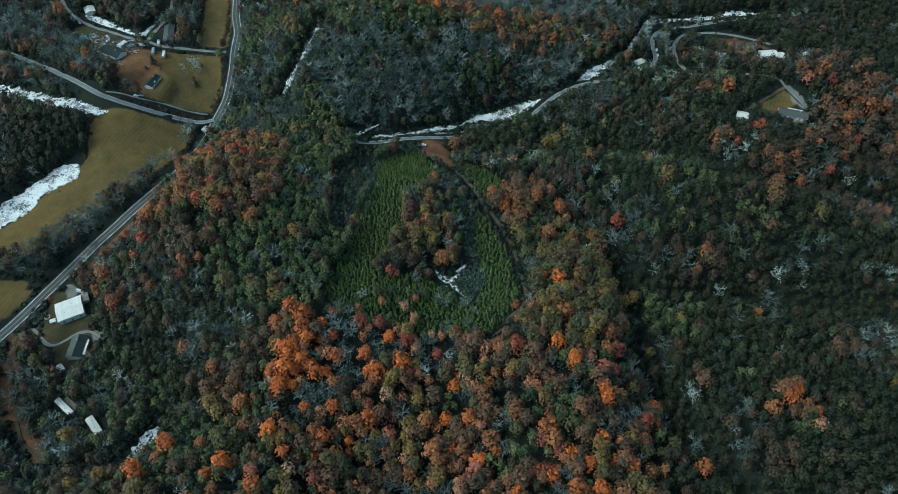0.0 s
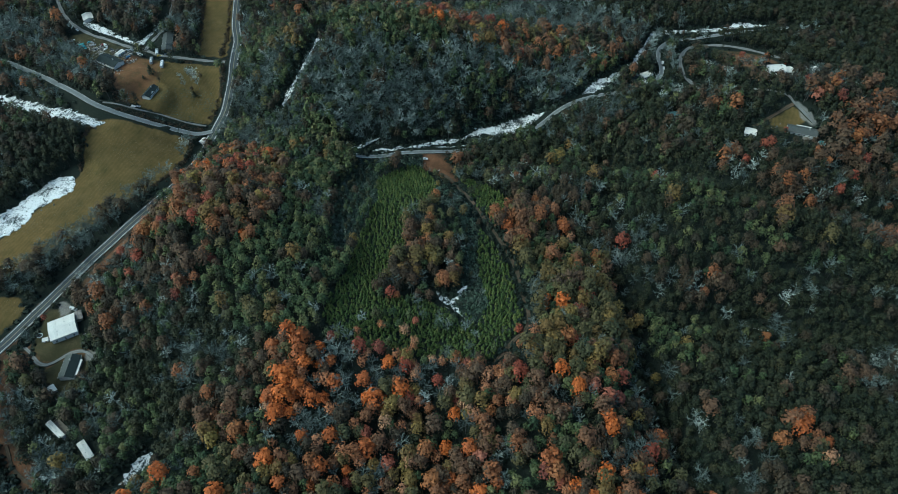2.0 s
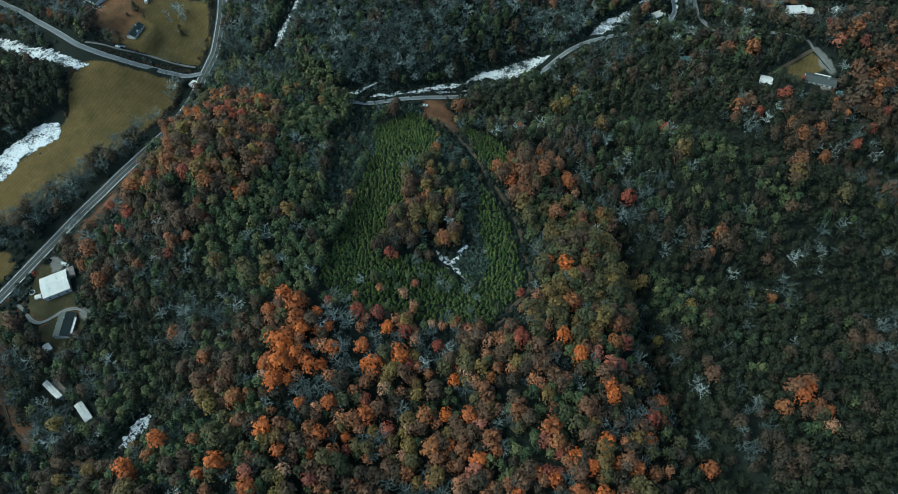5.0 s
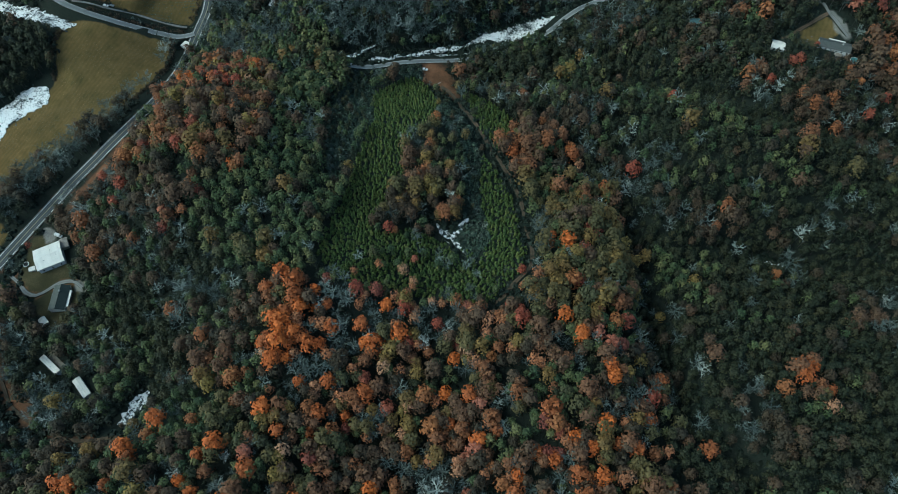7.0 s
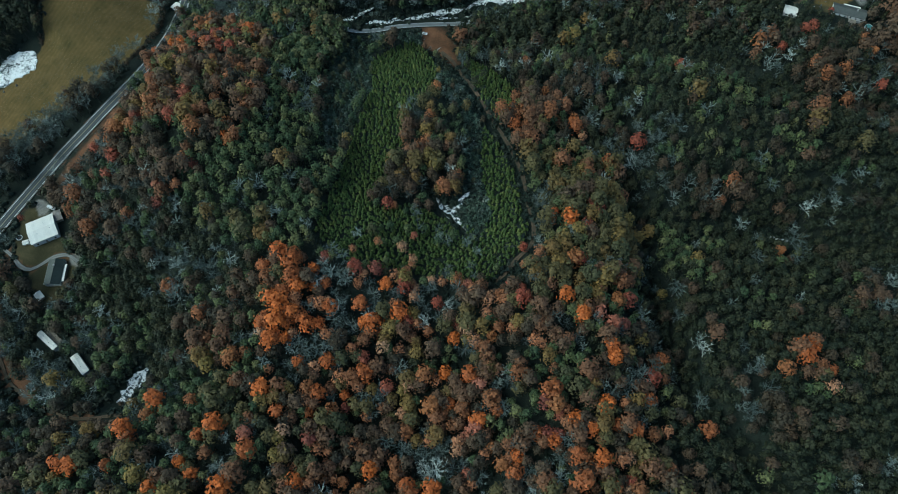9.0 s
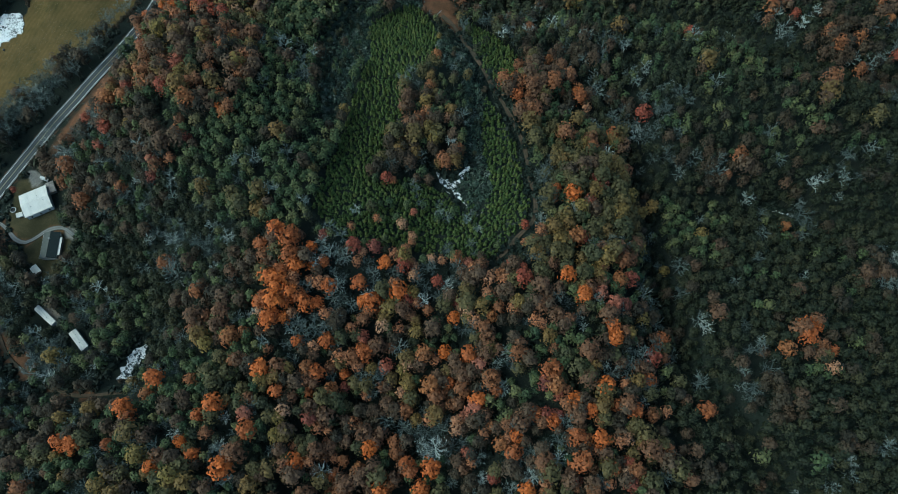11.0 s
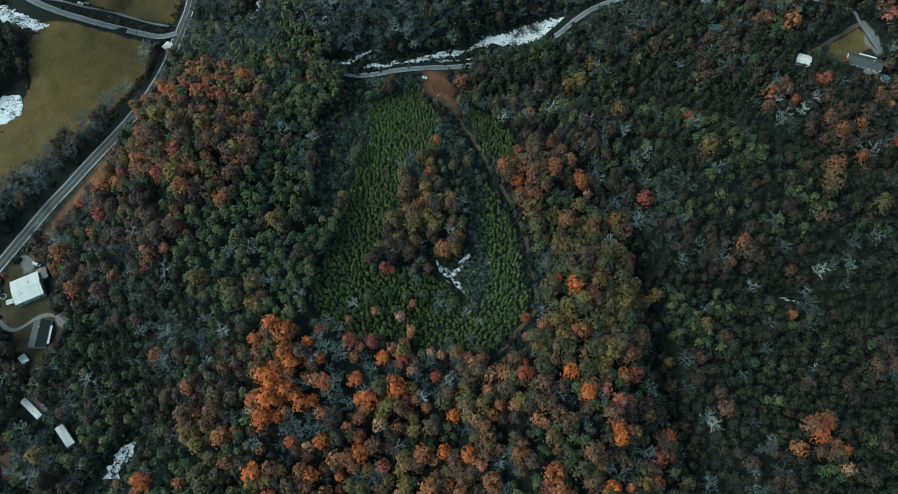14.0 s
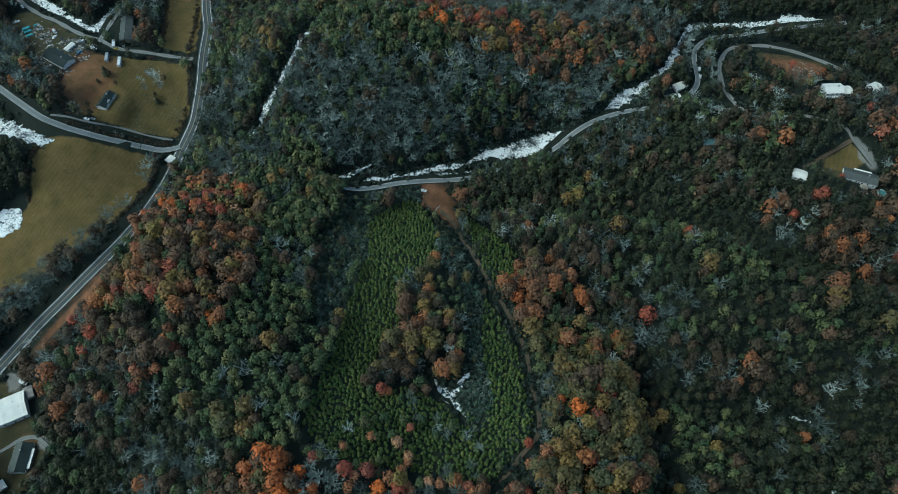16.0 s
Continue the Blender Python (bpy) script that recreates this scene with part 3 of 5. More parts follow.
def ground_z(x, y):
    """Height of the ground sheet, between its grid lines."""
    x, y = np.asarray(x, float), np.asarray(y, float)
    i, j = np.clip(np.searchsorted(ax, x) - 1, 0, len(ax) - 2), np.clip(np.searchsorted(ay, y) - 1, 0, len(ay) - 2)
    u, v = (x - ax[i]) / (ax[i + 1] - ax[i]), (y - ay[j]) / (ay[j + 1] - ay[j])
    return GZ[j, i] * (1 - u) * (1 - v) + GZ[j, i + 1] * u * (1 - v) + GZ[j + 1, i] * (1 - u) * v + GZ[j + 1, i + 1] * u * v


idx = np.arange(GX.size).reshape(GX.shape)
quads = np.stack([idx[:-1, :-1], idx[:-1, 1:], idx[1:, 1:], idx[1:, :-1]], -1).reshape(-1, 4)
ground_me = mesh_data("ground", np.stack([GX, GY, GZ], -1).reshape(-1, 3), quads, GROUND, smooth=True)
for name, polys in (("meadow", MEADOWS), ("lawn", LAWNS), ("clay", CLAYS), ("gravel", GRAVELS)):
    w = np.zeros(GX.shape, bool)
    for poly in polys:
        w |= inside(poly, GX, GY)
    w = w.astype(float)
    for _ in range({"clay": 4, "lawn": 2}.get(name, 1)):
        w = (w + np.roll(w, 1, 0) + np.roll(w, -1, 0) + np.roll(w, 1, 1) + np.roll(w, -1, 1)) / 5
    if name == "clay":
        w = np.where((GX < -250) & (GY > 480), 0.66 * w, w)
        w = np.maximum(w, 0.55 * ((ROAD_NEAR < 1.0) & (GX < -195) & (GY < 400)))
    ground_me.attributes.new(name, "FLOAT", "POINT").data.foreach_set("value", w.ravel().astype(np.float32))
tagged(new("ground", ground_me), "hilly forest ground of leaf litter, brown meadow and red clay", "ground", kind="structure")


def ribbon(line, z, offs, mat, name, lift, skirt=0.0):
    """A strip along a line, between sideways offsets, with edges turned down."""
    t = np.gradient(line, axis=0)
    nrm = np.stack([t[:, 1], -t[:, 0]], -1) / np.linalg.norm(t, axis=1)[:, None]
    cols = [(offs[0], -skirt), (offs[0], 0), *[(o, 0) for o in offs[1:-1]], (offs[-1], 0), (offs[-1], -skirt)] if skirt else [(o, 0) for o in offs]
    v = np.stack([np.column_stack([line + nrm * (o if np.ndim(o) == 0 else np.asarray(o)[:, None]), z + lift + dz]) for o, dz in cols], 1)
    n, k = v.shape[:2]
    ii = np.arange(n * k).reshape(n, k)
    q = np.stack([ii[:-1, :-1], ii[1:, :-1], ii[1:, 1:], ii[:-1, 1:]], -1).reshape(-1, 4)[:, ::-1]
    me = mesh_data(name, v.reshape(-1, 3), q, mat, smooth=False)
    span = np.linspace(-1, 1, len(offs))
    across = np.concatenate([[-1], span, [1]]) if skirt else span
    me.attributes.new("across", "FLOAT", "POINT").data.foreach_set("value", np.tile(across, n).astype(np.float32))
    return new(name, me)


n_roads = len(ROADS)
for (name, (hw, mat, lab, p)), (_, line, lz, _w) in zip(ROADS.items(), COURSES[:n_roads]):
    wob = hw * (1 + (0.0 if mat in (ASPHALT, PALE_ASPHALT) else 0.18) * np.sin(np.arange(len(line)) * 0.9))
    road = tagged(ribbon(line, lz, [wob * u for u in np.linspace(-1, 1, 9)], mat, "road_" + name, 0.0, 1.0), lab, "road", kind="structure")
    if name in ("highway",):
        for o, m, nm in ((-hw + 0.35, PAINT_WHITE, "edge_line"), (hw - 0.35, PAINT_WHITE, "edge_line"), (-0.16, PAINT_YELLOW, "centre_line"), (0.16, PAINT_YELLOW, "centre_line")):
            strip = ribbon(line, lz, [o - 0.17, o + 0.17], m, nm, 0.012)
            strip.parent = road
        for o in (-hw - 0.32, hw + 0.32):
            verge = ribbon(line, lz, [o - 0.3, o, o + 0.3], GRAVEL, "shoulder", -0.01, 0.8)
            verge.parent = road
    elif mat is PALE_ASPHALT:
        for o in (-hw + 0.3, hw - 0.3):
            strip = ribbon(line, lz, [o - 0.09, o + 0.09], PAINT_WHITE, "edge_line", 0.012)
            strip.parent = road
for (name, (hw, lab, p)), (width, line, lz, _w) in zip(RIVERS.items(), COURSES[n_roads:]):
    k = np.arange(len(line))
    taper = np.clip(np.minimum(k, len(line) - 1 - k) / 5 + 0.2, 0.2, 1)
    edge = np.random.default_rng(len(name))
    rag = 0.42 * np.minimum(1, 4.5 / width)
    a = width * taper * (1 + 0.22 * np.sin(k * 0.27 + hw) + edge.uniform(-rag, rag, len(k)))
    b = width * taper * (1 + 0.22 * np.sin(k * 0.21 + 2) + edge.uniform(-rag, rag, len(k)))
    mat = WATER if name in ("river", "river_falls", "meadow_river", "upper_river", "lane_creek") else RILL
    tagged(ribbon(line, lz - 0.45, [-a, -a * 0.5, 0 * a, b * 0.5, b], mat, "water_" + name, 0.0, 0.8), lab, "river", kind="structure")

# dark wet boulders in and beside the rapids
stone_rng = np.random.default_rng(21)
stone_v, stone_f, n_s = [], [], 0
for (name, (hw, lab, p)), (width, line, lz, _w) in zip(RIVERS.items(), COURSES[n_roads:]):
    for i in stone_rng.integers(0, len(line), int(len(line) * (1.3 if hw > 2.5 else 0.6))):
        r = stone_rng.uniform(0.3, 1.05) * min(1.0, 0.4 + width[i] / 4)
        ring = np.arange(6) * math.pi / 3 + stone_rng.uniform(0, 1)
        lump = stone_rng.uniform(0.7, 1.2, 12)
        low = np.stack([np.cos(ring) * r * lump[:6], np.sin(ring) * r * lump[:6], np.full(6, -0.6 * r)], 1)
        top = np.stack([np.cos(ring + 0.4) * r * 0.62 * lump[6:], np.sin(ring + 0.4) * r * 0.62 * lump[6:], 0.5 * r * lump[6:]], 1)
        v = np.vstack([low, top, [(0, 0, 0.66 * r)]])
        j = (np.arange(6) + 1) % 6
        f = np.vstack([np.stack([np.arange(6), j, j + 6], 1), np.stack([np.arange(6), j + 6, np.arange(6) + 6], 1), np.stack([np.arange(6) + 6, j + 6, np.full(6, 12)], 1)])
        o = stone_rng.normal(0, 0.75, 2) * width[i]
        stone_v.append(v + np.array((line[i, 0] + o[0], line[i, 1] + o[1], lz[i] - 0.45)))
        stone_f.append(f + n_s)
        n_s += 13
tagged(new("river_boulders", mesh_data("river_boulders", np.vstack(stone_v), np.vstack(stone_f), WET_STONE)), "dark wet boulders lying in the white water", "boulders", kind="stuff")

# ---- trees ----
rng = np.random.default_rng(7)


def unit(n):
    v = rng.normal(size=(n, 3))
    return v / np.linalg.norm(v, axis=1)[:, None]


def leaf_fans(centres, normals, size, jitter):
    """One leaf clump, a bent triangle, at each centre, facing about along its normal."""
    n = len(centres)
    nn = normals + jitter * unit(n)
    nn /= np.linalg.norm(nn, axis=1)[:, None]
    a = np.cross(nn, unit(n))
    a /= np.linalg.norm(a, axis=1)[:, None]
    b = np.cross(nn, a)
    s = (size * rng.uniform(0.6, 1.3, n))[:, None]
    v = np.stack([centres + a * s, centres - a * s * 0.55 + b * s * 0.85, centres - a * s * 0.55 - b * s * 0.85], 1)
    return v.reshape(-1, 3), np.arange(3 * n).reshape(n, 3)


def rod(p, q, r0, r1, k=4):
    p, q = np.array(p, float), np.array(q, float)
    d = (q - p) / np.linalg.norm(q - p)
    a = np.cross(d, (0.3, 0.9, 0.1))
    a /= np.linalg.norm(a)
    b = np.cross(d, a)
    an = np.arange(k) * 2 * np.pi / k
    ring = np.cos(an)[:, None] * a + np.sin(an)[:, None] * b
    v = np.vstack([p + ring * r0, q + ring * r1])
    i = np.arange(k)
    j = (i + 1) % k
    return v, np.vstack([np.stack([i, j, j + k], 1), np.stack([i, j + k, i + k], 1)])


def joined(pieces):
    vs, fs, n = [], [], 0
    for v, f in pieces:
        vs.append(v)
        fs.append(f + n)
        n += len(v)
    return np.vstack(vs), np.vstack(fs)


def trunk(height, r, limbs, reach):
    """A tapered trunk with a slight bend and limbs."""
    bend = rng.uniform(-0.4, 0.4, 2)
    mid = (bend[0], bend[1], height * 0.55)
    top = (bend[0] * 1.5, bend[1] * 1.5, height)
    out = [rod((0, 0, -1.0), mid, r, r * 0.65, 5), rod(mid, top, r * 0.65, r * 0.2, 5)]
    for i in range(limbs):
        h = rng.uniform(0.45, 0.85)
        an = i * 2.4 + rng.uniform(-0.4, 0.4)
        p = np.array((bend[0] * h, bend[1] * h, height * h))
        out.append(rod(p, p + np.array((np.cos(an), np.sin(an), 0.7)) * reach * rng.uniform(0.5, 0.9), r * 0.3, r * 0.1, 3))
    return joined(out)


def broad_crown(height, radius, lobes, leaves, size):
    """A rounded, lumpy crown: leaf clumps over lobes of differing size."""
    base = height * 0.3
    cs, rs = [], []
    for i in range(lobes):
        an, up = i * 2.39996 + rng.uniform(-0.3, 0.3), (i + 0.5) / lobes
        rr = radius * 0.72 * np.sqrt(1 - up * 0.92) * rng.uniform(0.75, 1.15)
        cs.append((rr * np.cos(an), rr * np.sin(an), base + (height - base) * (0.18 + 0.66 * up) * rng.uniform(0.92, 1.06)))
        rs.append(radius * rng.uniform(0.36, 0.56))
    cs, rs = np.array(cs), np.array(rs)
    pick = rng.integers(0, lobes, leaves)
    d = unit(leaves)
    d[:, 2] = np.abs(d[:, 2]) * rng.choice([1, 1, 1, -0.6], leaves)
    p = cs[pick] + d * (rs[pick] * rng.uniform(0.75, 1.08, leaves))[:, None]
    round_out = (p - np.array((0, 0, height * 0.5))) / radius
    round_out /= np.linalg.norm(round_out, axis=1)[:, None] + 1e-6
    return leaf_fans(p, 0.55 * d + 0.6 * round_out + np.array((0, 0, 0.15)), size, 0.25)


def cone_crown(height, radius, leaves, size):
    h = rng.uniform(0.08, 1.0, leaves)
    tier = 0.85 + 0.25 * np.sin(h * 26)
    an = rng.uniform(0, 2 * np.pi, leaves)
    r = radius * (1.02 - h) * tier * rng.uniform(0.55, 1.1, leaves)
    d = np.stack([np.cos(an), np.sin(an), np.full(leaves, 1.4)], 1)
    return leaf_fans(np.stack([r * np.cos(an), r * np.sin(an), h * height], 1), d, size, 0.6)


def twig_crown(height, radius, limbs, twigs):
    """Leafless limbs that fork into branches and a haze of fine twigs."""
    out, tips = [], []
    for i in range(limbs):
        an, h = i * 2.39996, rng.uniform(0.32, 0.82)
        d = np.array((np.cos(an), np.sin(an), rng.uniform(0.35, 1.1)))
        d /= np.linalg.norm(d)
        p = np.array((0, 0, height * h))
        q = p + d * radius * rng.uniform(0.7, 1.1) * (1.25 - 0.5 * h)
        out.append(rod(p, q, 0.12, 0.04, 3))
        tips += [(p + (q - p) * u, d, 0.55) for u in (0.25, 0.45, 0.65, 0.85)]
        tips += [(p + (q - p) * u, d, 0.3) for u in (0.5, 0.7, 0.9, 1.0)]
        for u in (0.4, 0.65, 0.9):
            d2 = d + 0.9 * unit(1)[0]
            d2 /= np.linalg.norm(d2)
            p2 = p + (q - p) * u + d2 * radius * 0.28
            tips += [(p2, d2, 0.34), (p2 + d2 * radius * 0.12, d2, 0.3)]
    pick = rng.integers(0, len(tips), twigs)
    p = np.array([tips[i][0] for i in pick])
    d = np.array([tips[i][1] for i in pick]) + 1.0 * unit(twigs)
    d[:, 2] += 0.25
    d /= np.linalg.norm(d, axis=1)[:, None]
    side = np.cross(d, unit(twigs))
    side /= np.linalg.norm(side, axis=1)[:, None]
    w = rng.uniform(0.08, 0.14, twigs)[:, None]
    ln = (radius * np.array([tips[i][2] for i in pick]) * rng.uniform(0.7, 1.3, twigs))[:, None]
    v = np.stack([p - side * w, p + side * w, p + d * ln], 1).reshape(-1, 3)
    out.append((v, np.arange(3 * twigs).reshape(-1, 3)))
    return joined(out)


def thinned(v, f, share):
    """A sparser copy for trees far off: fewer, larger clumps."""
    k = rng.permutation(len(f))[: int(len(f) * share)]
    t = v[f[k]]
    c = t.mean(1, keepdims=True)
    return ((t - c) / np.sqrt(share) + c).reshape(-1, 3), np.arange(3 * len(k)).reshape(-1, 3)


FORMS = {"pine": [], "broad": [], "twigs": [], "young": [], "thin": [], "cedar": []}
for _ in range(4):
    h = rng.uniform(15, 18)
    FORMS["pine"].append((trunk(h * 0.92, 0.24, 4, 2.0), broad_crown(h, 3.7, 11, 142, 0.70)))
    h = rng.uniform(14, 17)
    FORMS["broad"].append((trunk(h * 0.8, 0.26, 5, 3.0), broad_crown(h, 4.3, 15, 225, 0.70)))
    h = rng.uniform(14, 17)
    FORMS["twigs"].append((trunk(h * 0.85, 0.14, 3, 3.0), twig_crown(h, 4.2, 11, 220)))
    tv, tf = trunk(h * 0.85, 0.22, 4, 3.0)
    wv, wf = twig_crown(h, 3.6, 6, 80)
    FORMS["thin"].append((joined([(tv, tf), (wv, wf)]), broad_crown(h, 3.9, 12, 210, 0.52)))
    FORMS["cedar"].append((trunk(6.5, 0.2, 2, 1.0), cone_crown(rng.uniform(8, 9), 4.3, 300, 0.62)))
    FORMS["young"].append((trunk(3.6, 0.06, 0, 1.0), cone_crown(rng.uniform(3.0, 3.9), 1.6, 56, 0.44)))
KINDS = {  # leaf material: (form, thing's name, label, category)
    "pine": ("pine", "pine_tree", "olive-green pine with a rounded tufted crown", "pine tree"),
    "dark_shaded_pine": ("pine", "dark_pine_tree", "dark green pine in close woodland, slope shade put into its needle colour", "pine tree"),
    "gold": ("broad", "gold_hardwood_tree", "hardwood tree with gold and olive autumn leaves", "tree"),
    "rust": ("broad", "rust_oak_tree", "oak with rust-brown autumn leaves", "oak tree"),
    "orange": ("broad", "orange_oak_tree", "oak with bright orange autumn leaves", "oak tree"),
    "red": ("broad", "red_maple_tree", "maple with dull red autumn leaves", "maple tree"),
    "salmon": ("thin", "salmon_tree", "thinly leaved tree with pale salmon autumn leaves", "tree"),
    "brown": ("broad", "brown_hardwood_tree", "hardwood tree with dry dull brown leaves", "tree"),
    "bare": ("twigs", "bare_tree", "leafless grey tree with fine spreading twigs", "bare tree"),
    "cedar": ("cedar", "cedar_tree", "dense dark evergreen tree standing in the yard", "evergreen tree"),
    "young": ("young", "young_pine", "small bright green planted pine", "young pine"),
}
MIX = {
    "mixed": dict(pine=2, brown=2, rust=0.4, bare=2.5, gold=0.3, dark_shaded_pine=6), "rust": dict(rust=4.6, orange=0.5, gold=2.4, red=0.6, brown=3, pine=3, salmon=0.8), "pine": dict(pine=11, dark_shaded_pine=1, gold=0.6, brown=1, bare=0.8), "pine_right": dict(dark_shaded_pine=9, pine=0.9, brown=0.9, bare=0.25, rust=0.12, gold=0.1), "left_far": dict(bare=5, brown=3.5, pine=2, rust=0.35, dark_shaded_pine=2),
    "bare_dark": dict(bare=1.9, brown=1.5, dark_shaded_pine=6, pine=1.6, rust=0.5), "bare": dict(bare=1.9, brown=1.2, dark_shaded_pine=6, pine=0.8), "green": dict(pine=4, brown=3, dark_shaded_pine=2, bare=2), "orange": dict(orange=6, rust=3, salmon=2, gold=1),
    "salmon": dict(salmon=6, orange=1.4, bare=5, rust=1.5, red=0.8), "front": dict(rust=4.6, gold=4.0, pine=2.6, dark_shaded_pine=2.0, orange=1.0, bare=2.2, red=0.5, brown=3.0, salmon=1.6), "gold": dict(gold=7, pine=3, rust=1.6, orange=0.5, red=0.4, bare=0.8), "knoll": dict(gold=4, rust=2.5, bare=1.5, pine=3, brown=3, salmon=0.5),
    "pine_brown": dict(pine=1, brown=2.5, bare=0.8, rust=0.25, dark_shaded_pine=8), "far_bare": dict(bare=9, dark_shaded_pine=1.2, brown=1.0, pine=2.5), "dark": dict(dark_shaded_pine=9, brown=0.7, bare=0.25),
    "front_green": dict(pine=6, gold=3, rust=2, brown=2, orange=0.6, bare=0.5), "gold_fringe": dict(gold=4, rust=3, pine=3, brown=1), "left_slope": dict(pine=4, brown=3, rust=1.5, bare=1.5, dark_shaded_pine=1, red=0.4), "bare_salmon": dict(bare=6, salmon=2, brown=1.5, rust=1),
    "rust_front": dict(rust=6, orange=1.3, gold=2.5, salmon=1.5, brown=2.5, pine=1.5, bare=1, red=0.6), "red_front": dict(rust=3.5, red=2.0, salmon=2, gold=2, bare=1.8, brown=2, pine=1.2, orange=0.7), "brown_red": dict(brown=3, rust=0.5, bare=1.1, dark_shaded_pine=7, red=0.3),
    "brown_bare": dict(brown=3, bare=1.4, dark_shaded_pine=6, rust=0.4), "hedge": dict(bare=5, brown=2.5, dark_shaded_pine=0.4), "rust_dark": dict(rust=2.4, brown=4, red=0.9, dark_shaded_pine=4, bare=0.8), "pine_mid": dict(pine=3.5, dark_shaded_pine=5, brown=0.8, bare=0.5, gold=0.3), "apron": dict(bare=3, salmon=3, gold=2, pine=2, red=0.5)}
LEFT_ZONES = [(-157, 323, 16, 20, "rust"), (-146, 364, 12, 30, "rust"), (-184, 381, 12, 28, "rust"), (-199, 329, 9, 12, "rust"), (-127, 352, 8, 9, "rust"), (-101, 377, 18, 36, "pine"), (-101, 303, 16, 29, "pine"), (-131, 286, 12, 13, "pine"), (-110, 259, 9, 5, "gold_fringe"), (-193, 293, 16, 9, "left_slope"), (-214, 322, 11, 14, "left_slope"),
              (-160, 235, 20, 12, "bare_dark"), (-127, 207, 10, 13, "bare_dark"), (-176, 262, 13, 9, "bare_dark"), (-203, 209, 16, 13, "green"), (-234, 247, 8, 10, "bare_dark"), (-171, 186, 15, 9, "bare_dark"), (-202, 178, 15, 10, "green"), (-223, 156, 15, 14, "green"), (-159, 153, 20, 8, "front_green"), (-165, 127, 22, 10, "front_green"), (-121, 173, 9, 9, "front_green")]
MIDDLE_ZONES = [(-95, 220, 8, 12, "orange"), (-90, 235, 6, 5, "orange"), (-70, 213, 10, 9, "salmon"), (-75, 192, 9, 5, "bare_salmon"), (-45, 220, 13, 5, "salmon"), (-35, 203, 15, 6, "rust_front"), (-11, 220, 11, 5, "salmon"), (18, 214, 12, 7, "red_front"), (-61, 164, 24, 12, "front"), (-102, 141, 17, 12, "front"), (13, 162, 19, 12, "red_front"), (-13, 134, 8, 6, "bare_salmon"),
                (-45, 125, 24, 8, "rust_front"), (57, 132, 30, 10, "rust_front"), (75, 178, 21, 13, "front"), (43, 183, 10, 9, "front"), (75, 286, 16, 20, "gold"), (85, 248, 14, 18, "gold"), (53, 301, 7, 16, "gold"), (43, 347, 11, 10, "rust"), (69, 327, 6, 9, "rust"), (60, 227, 12, 7, "gold"), (-24, 322, 9, 20, "knoll"), (-31, 292, 10, 9, "knoll"), (-25, 255, 30, 10, "apron")]
# the dark pine mixes put these slopes' shade into the tree colours
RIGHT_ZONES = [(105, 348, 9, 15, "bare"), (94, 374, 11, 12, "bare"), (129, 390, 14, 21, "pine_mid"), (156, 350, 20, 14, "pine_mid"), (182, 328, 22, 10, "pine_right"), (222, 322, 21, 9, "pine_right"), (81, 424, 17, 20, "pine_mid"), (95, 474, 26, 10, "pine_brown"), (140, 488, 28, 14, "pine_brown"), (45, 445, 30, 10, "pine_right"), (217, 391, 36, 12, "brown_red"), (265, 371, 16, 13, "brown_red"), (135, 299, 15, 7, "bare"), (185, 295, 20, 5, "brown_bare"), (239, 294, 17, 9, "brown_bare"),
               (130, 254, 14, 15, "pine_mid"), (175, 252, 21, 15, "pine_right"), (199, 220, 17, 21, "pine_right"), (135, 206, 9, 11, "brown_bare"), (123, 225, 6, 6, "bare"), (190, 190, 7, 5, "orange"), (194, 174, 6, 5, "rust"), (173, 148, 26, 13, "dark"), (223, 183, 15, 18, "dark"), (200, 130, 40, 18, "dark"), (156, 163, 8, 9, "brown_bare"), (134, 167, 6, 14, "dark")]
# pale bare-tree mixes of the far woods also carry the distance haze
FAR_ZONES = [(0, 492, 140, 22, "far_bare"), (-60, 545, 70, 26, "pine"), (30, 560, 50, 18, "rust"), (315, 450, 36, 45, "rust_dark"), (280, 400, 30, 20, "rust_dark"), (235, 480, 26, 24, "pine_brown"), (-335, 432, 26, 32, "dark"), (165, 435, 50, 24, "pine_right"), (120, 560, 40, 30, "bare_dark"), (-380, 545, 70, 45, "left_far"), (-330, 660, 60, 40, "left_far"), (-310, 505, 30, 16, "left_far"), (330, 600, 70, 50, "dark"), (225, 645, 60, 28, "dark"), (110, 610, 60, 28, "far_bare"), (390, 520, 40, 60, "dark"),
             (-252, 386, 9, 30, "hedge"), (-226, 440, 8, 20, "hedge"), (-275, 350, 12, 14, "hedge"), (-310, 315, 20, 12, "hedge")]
ZONES = LEFT_ZONES + MIDDLE_ZONES + RIGHT_ZONES + FAR_ZONES
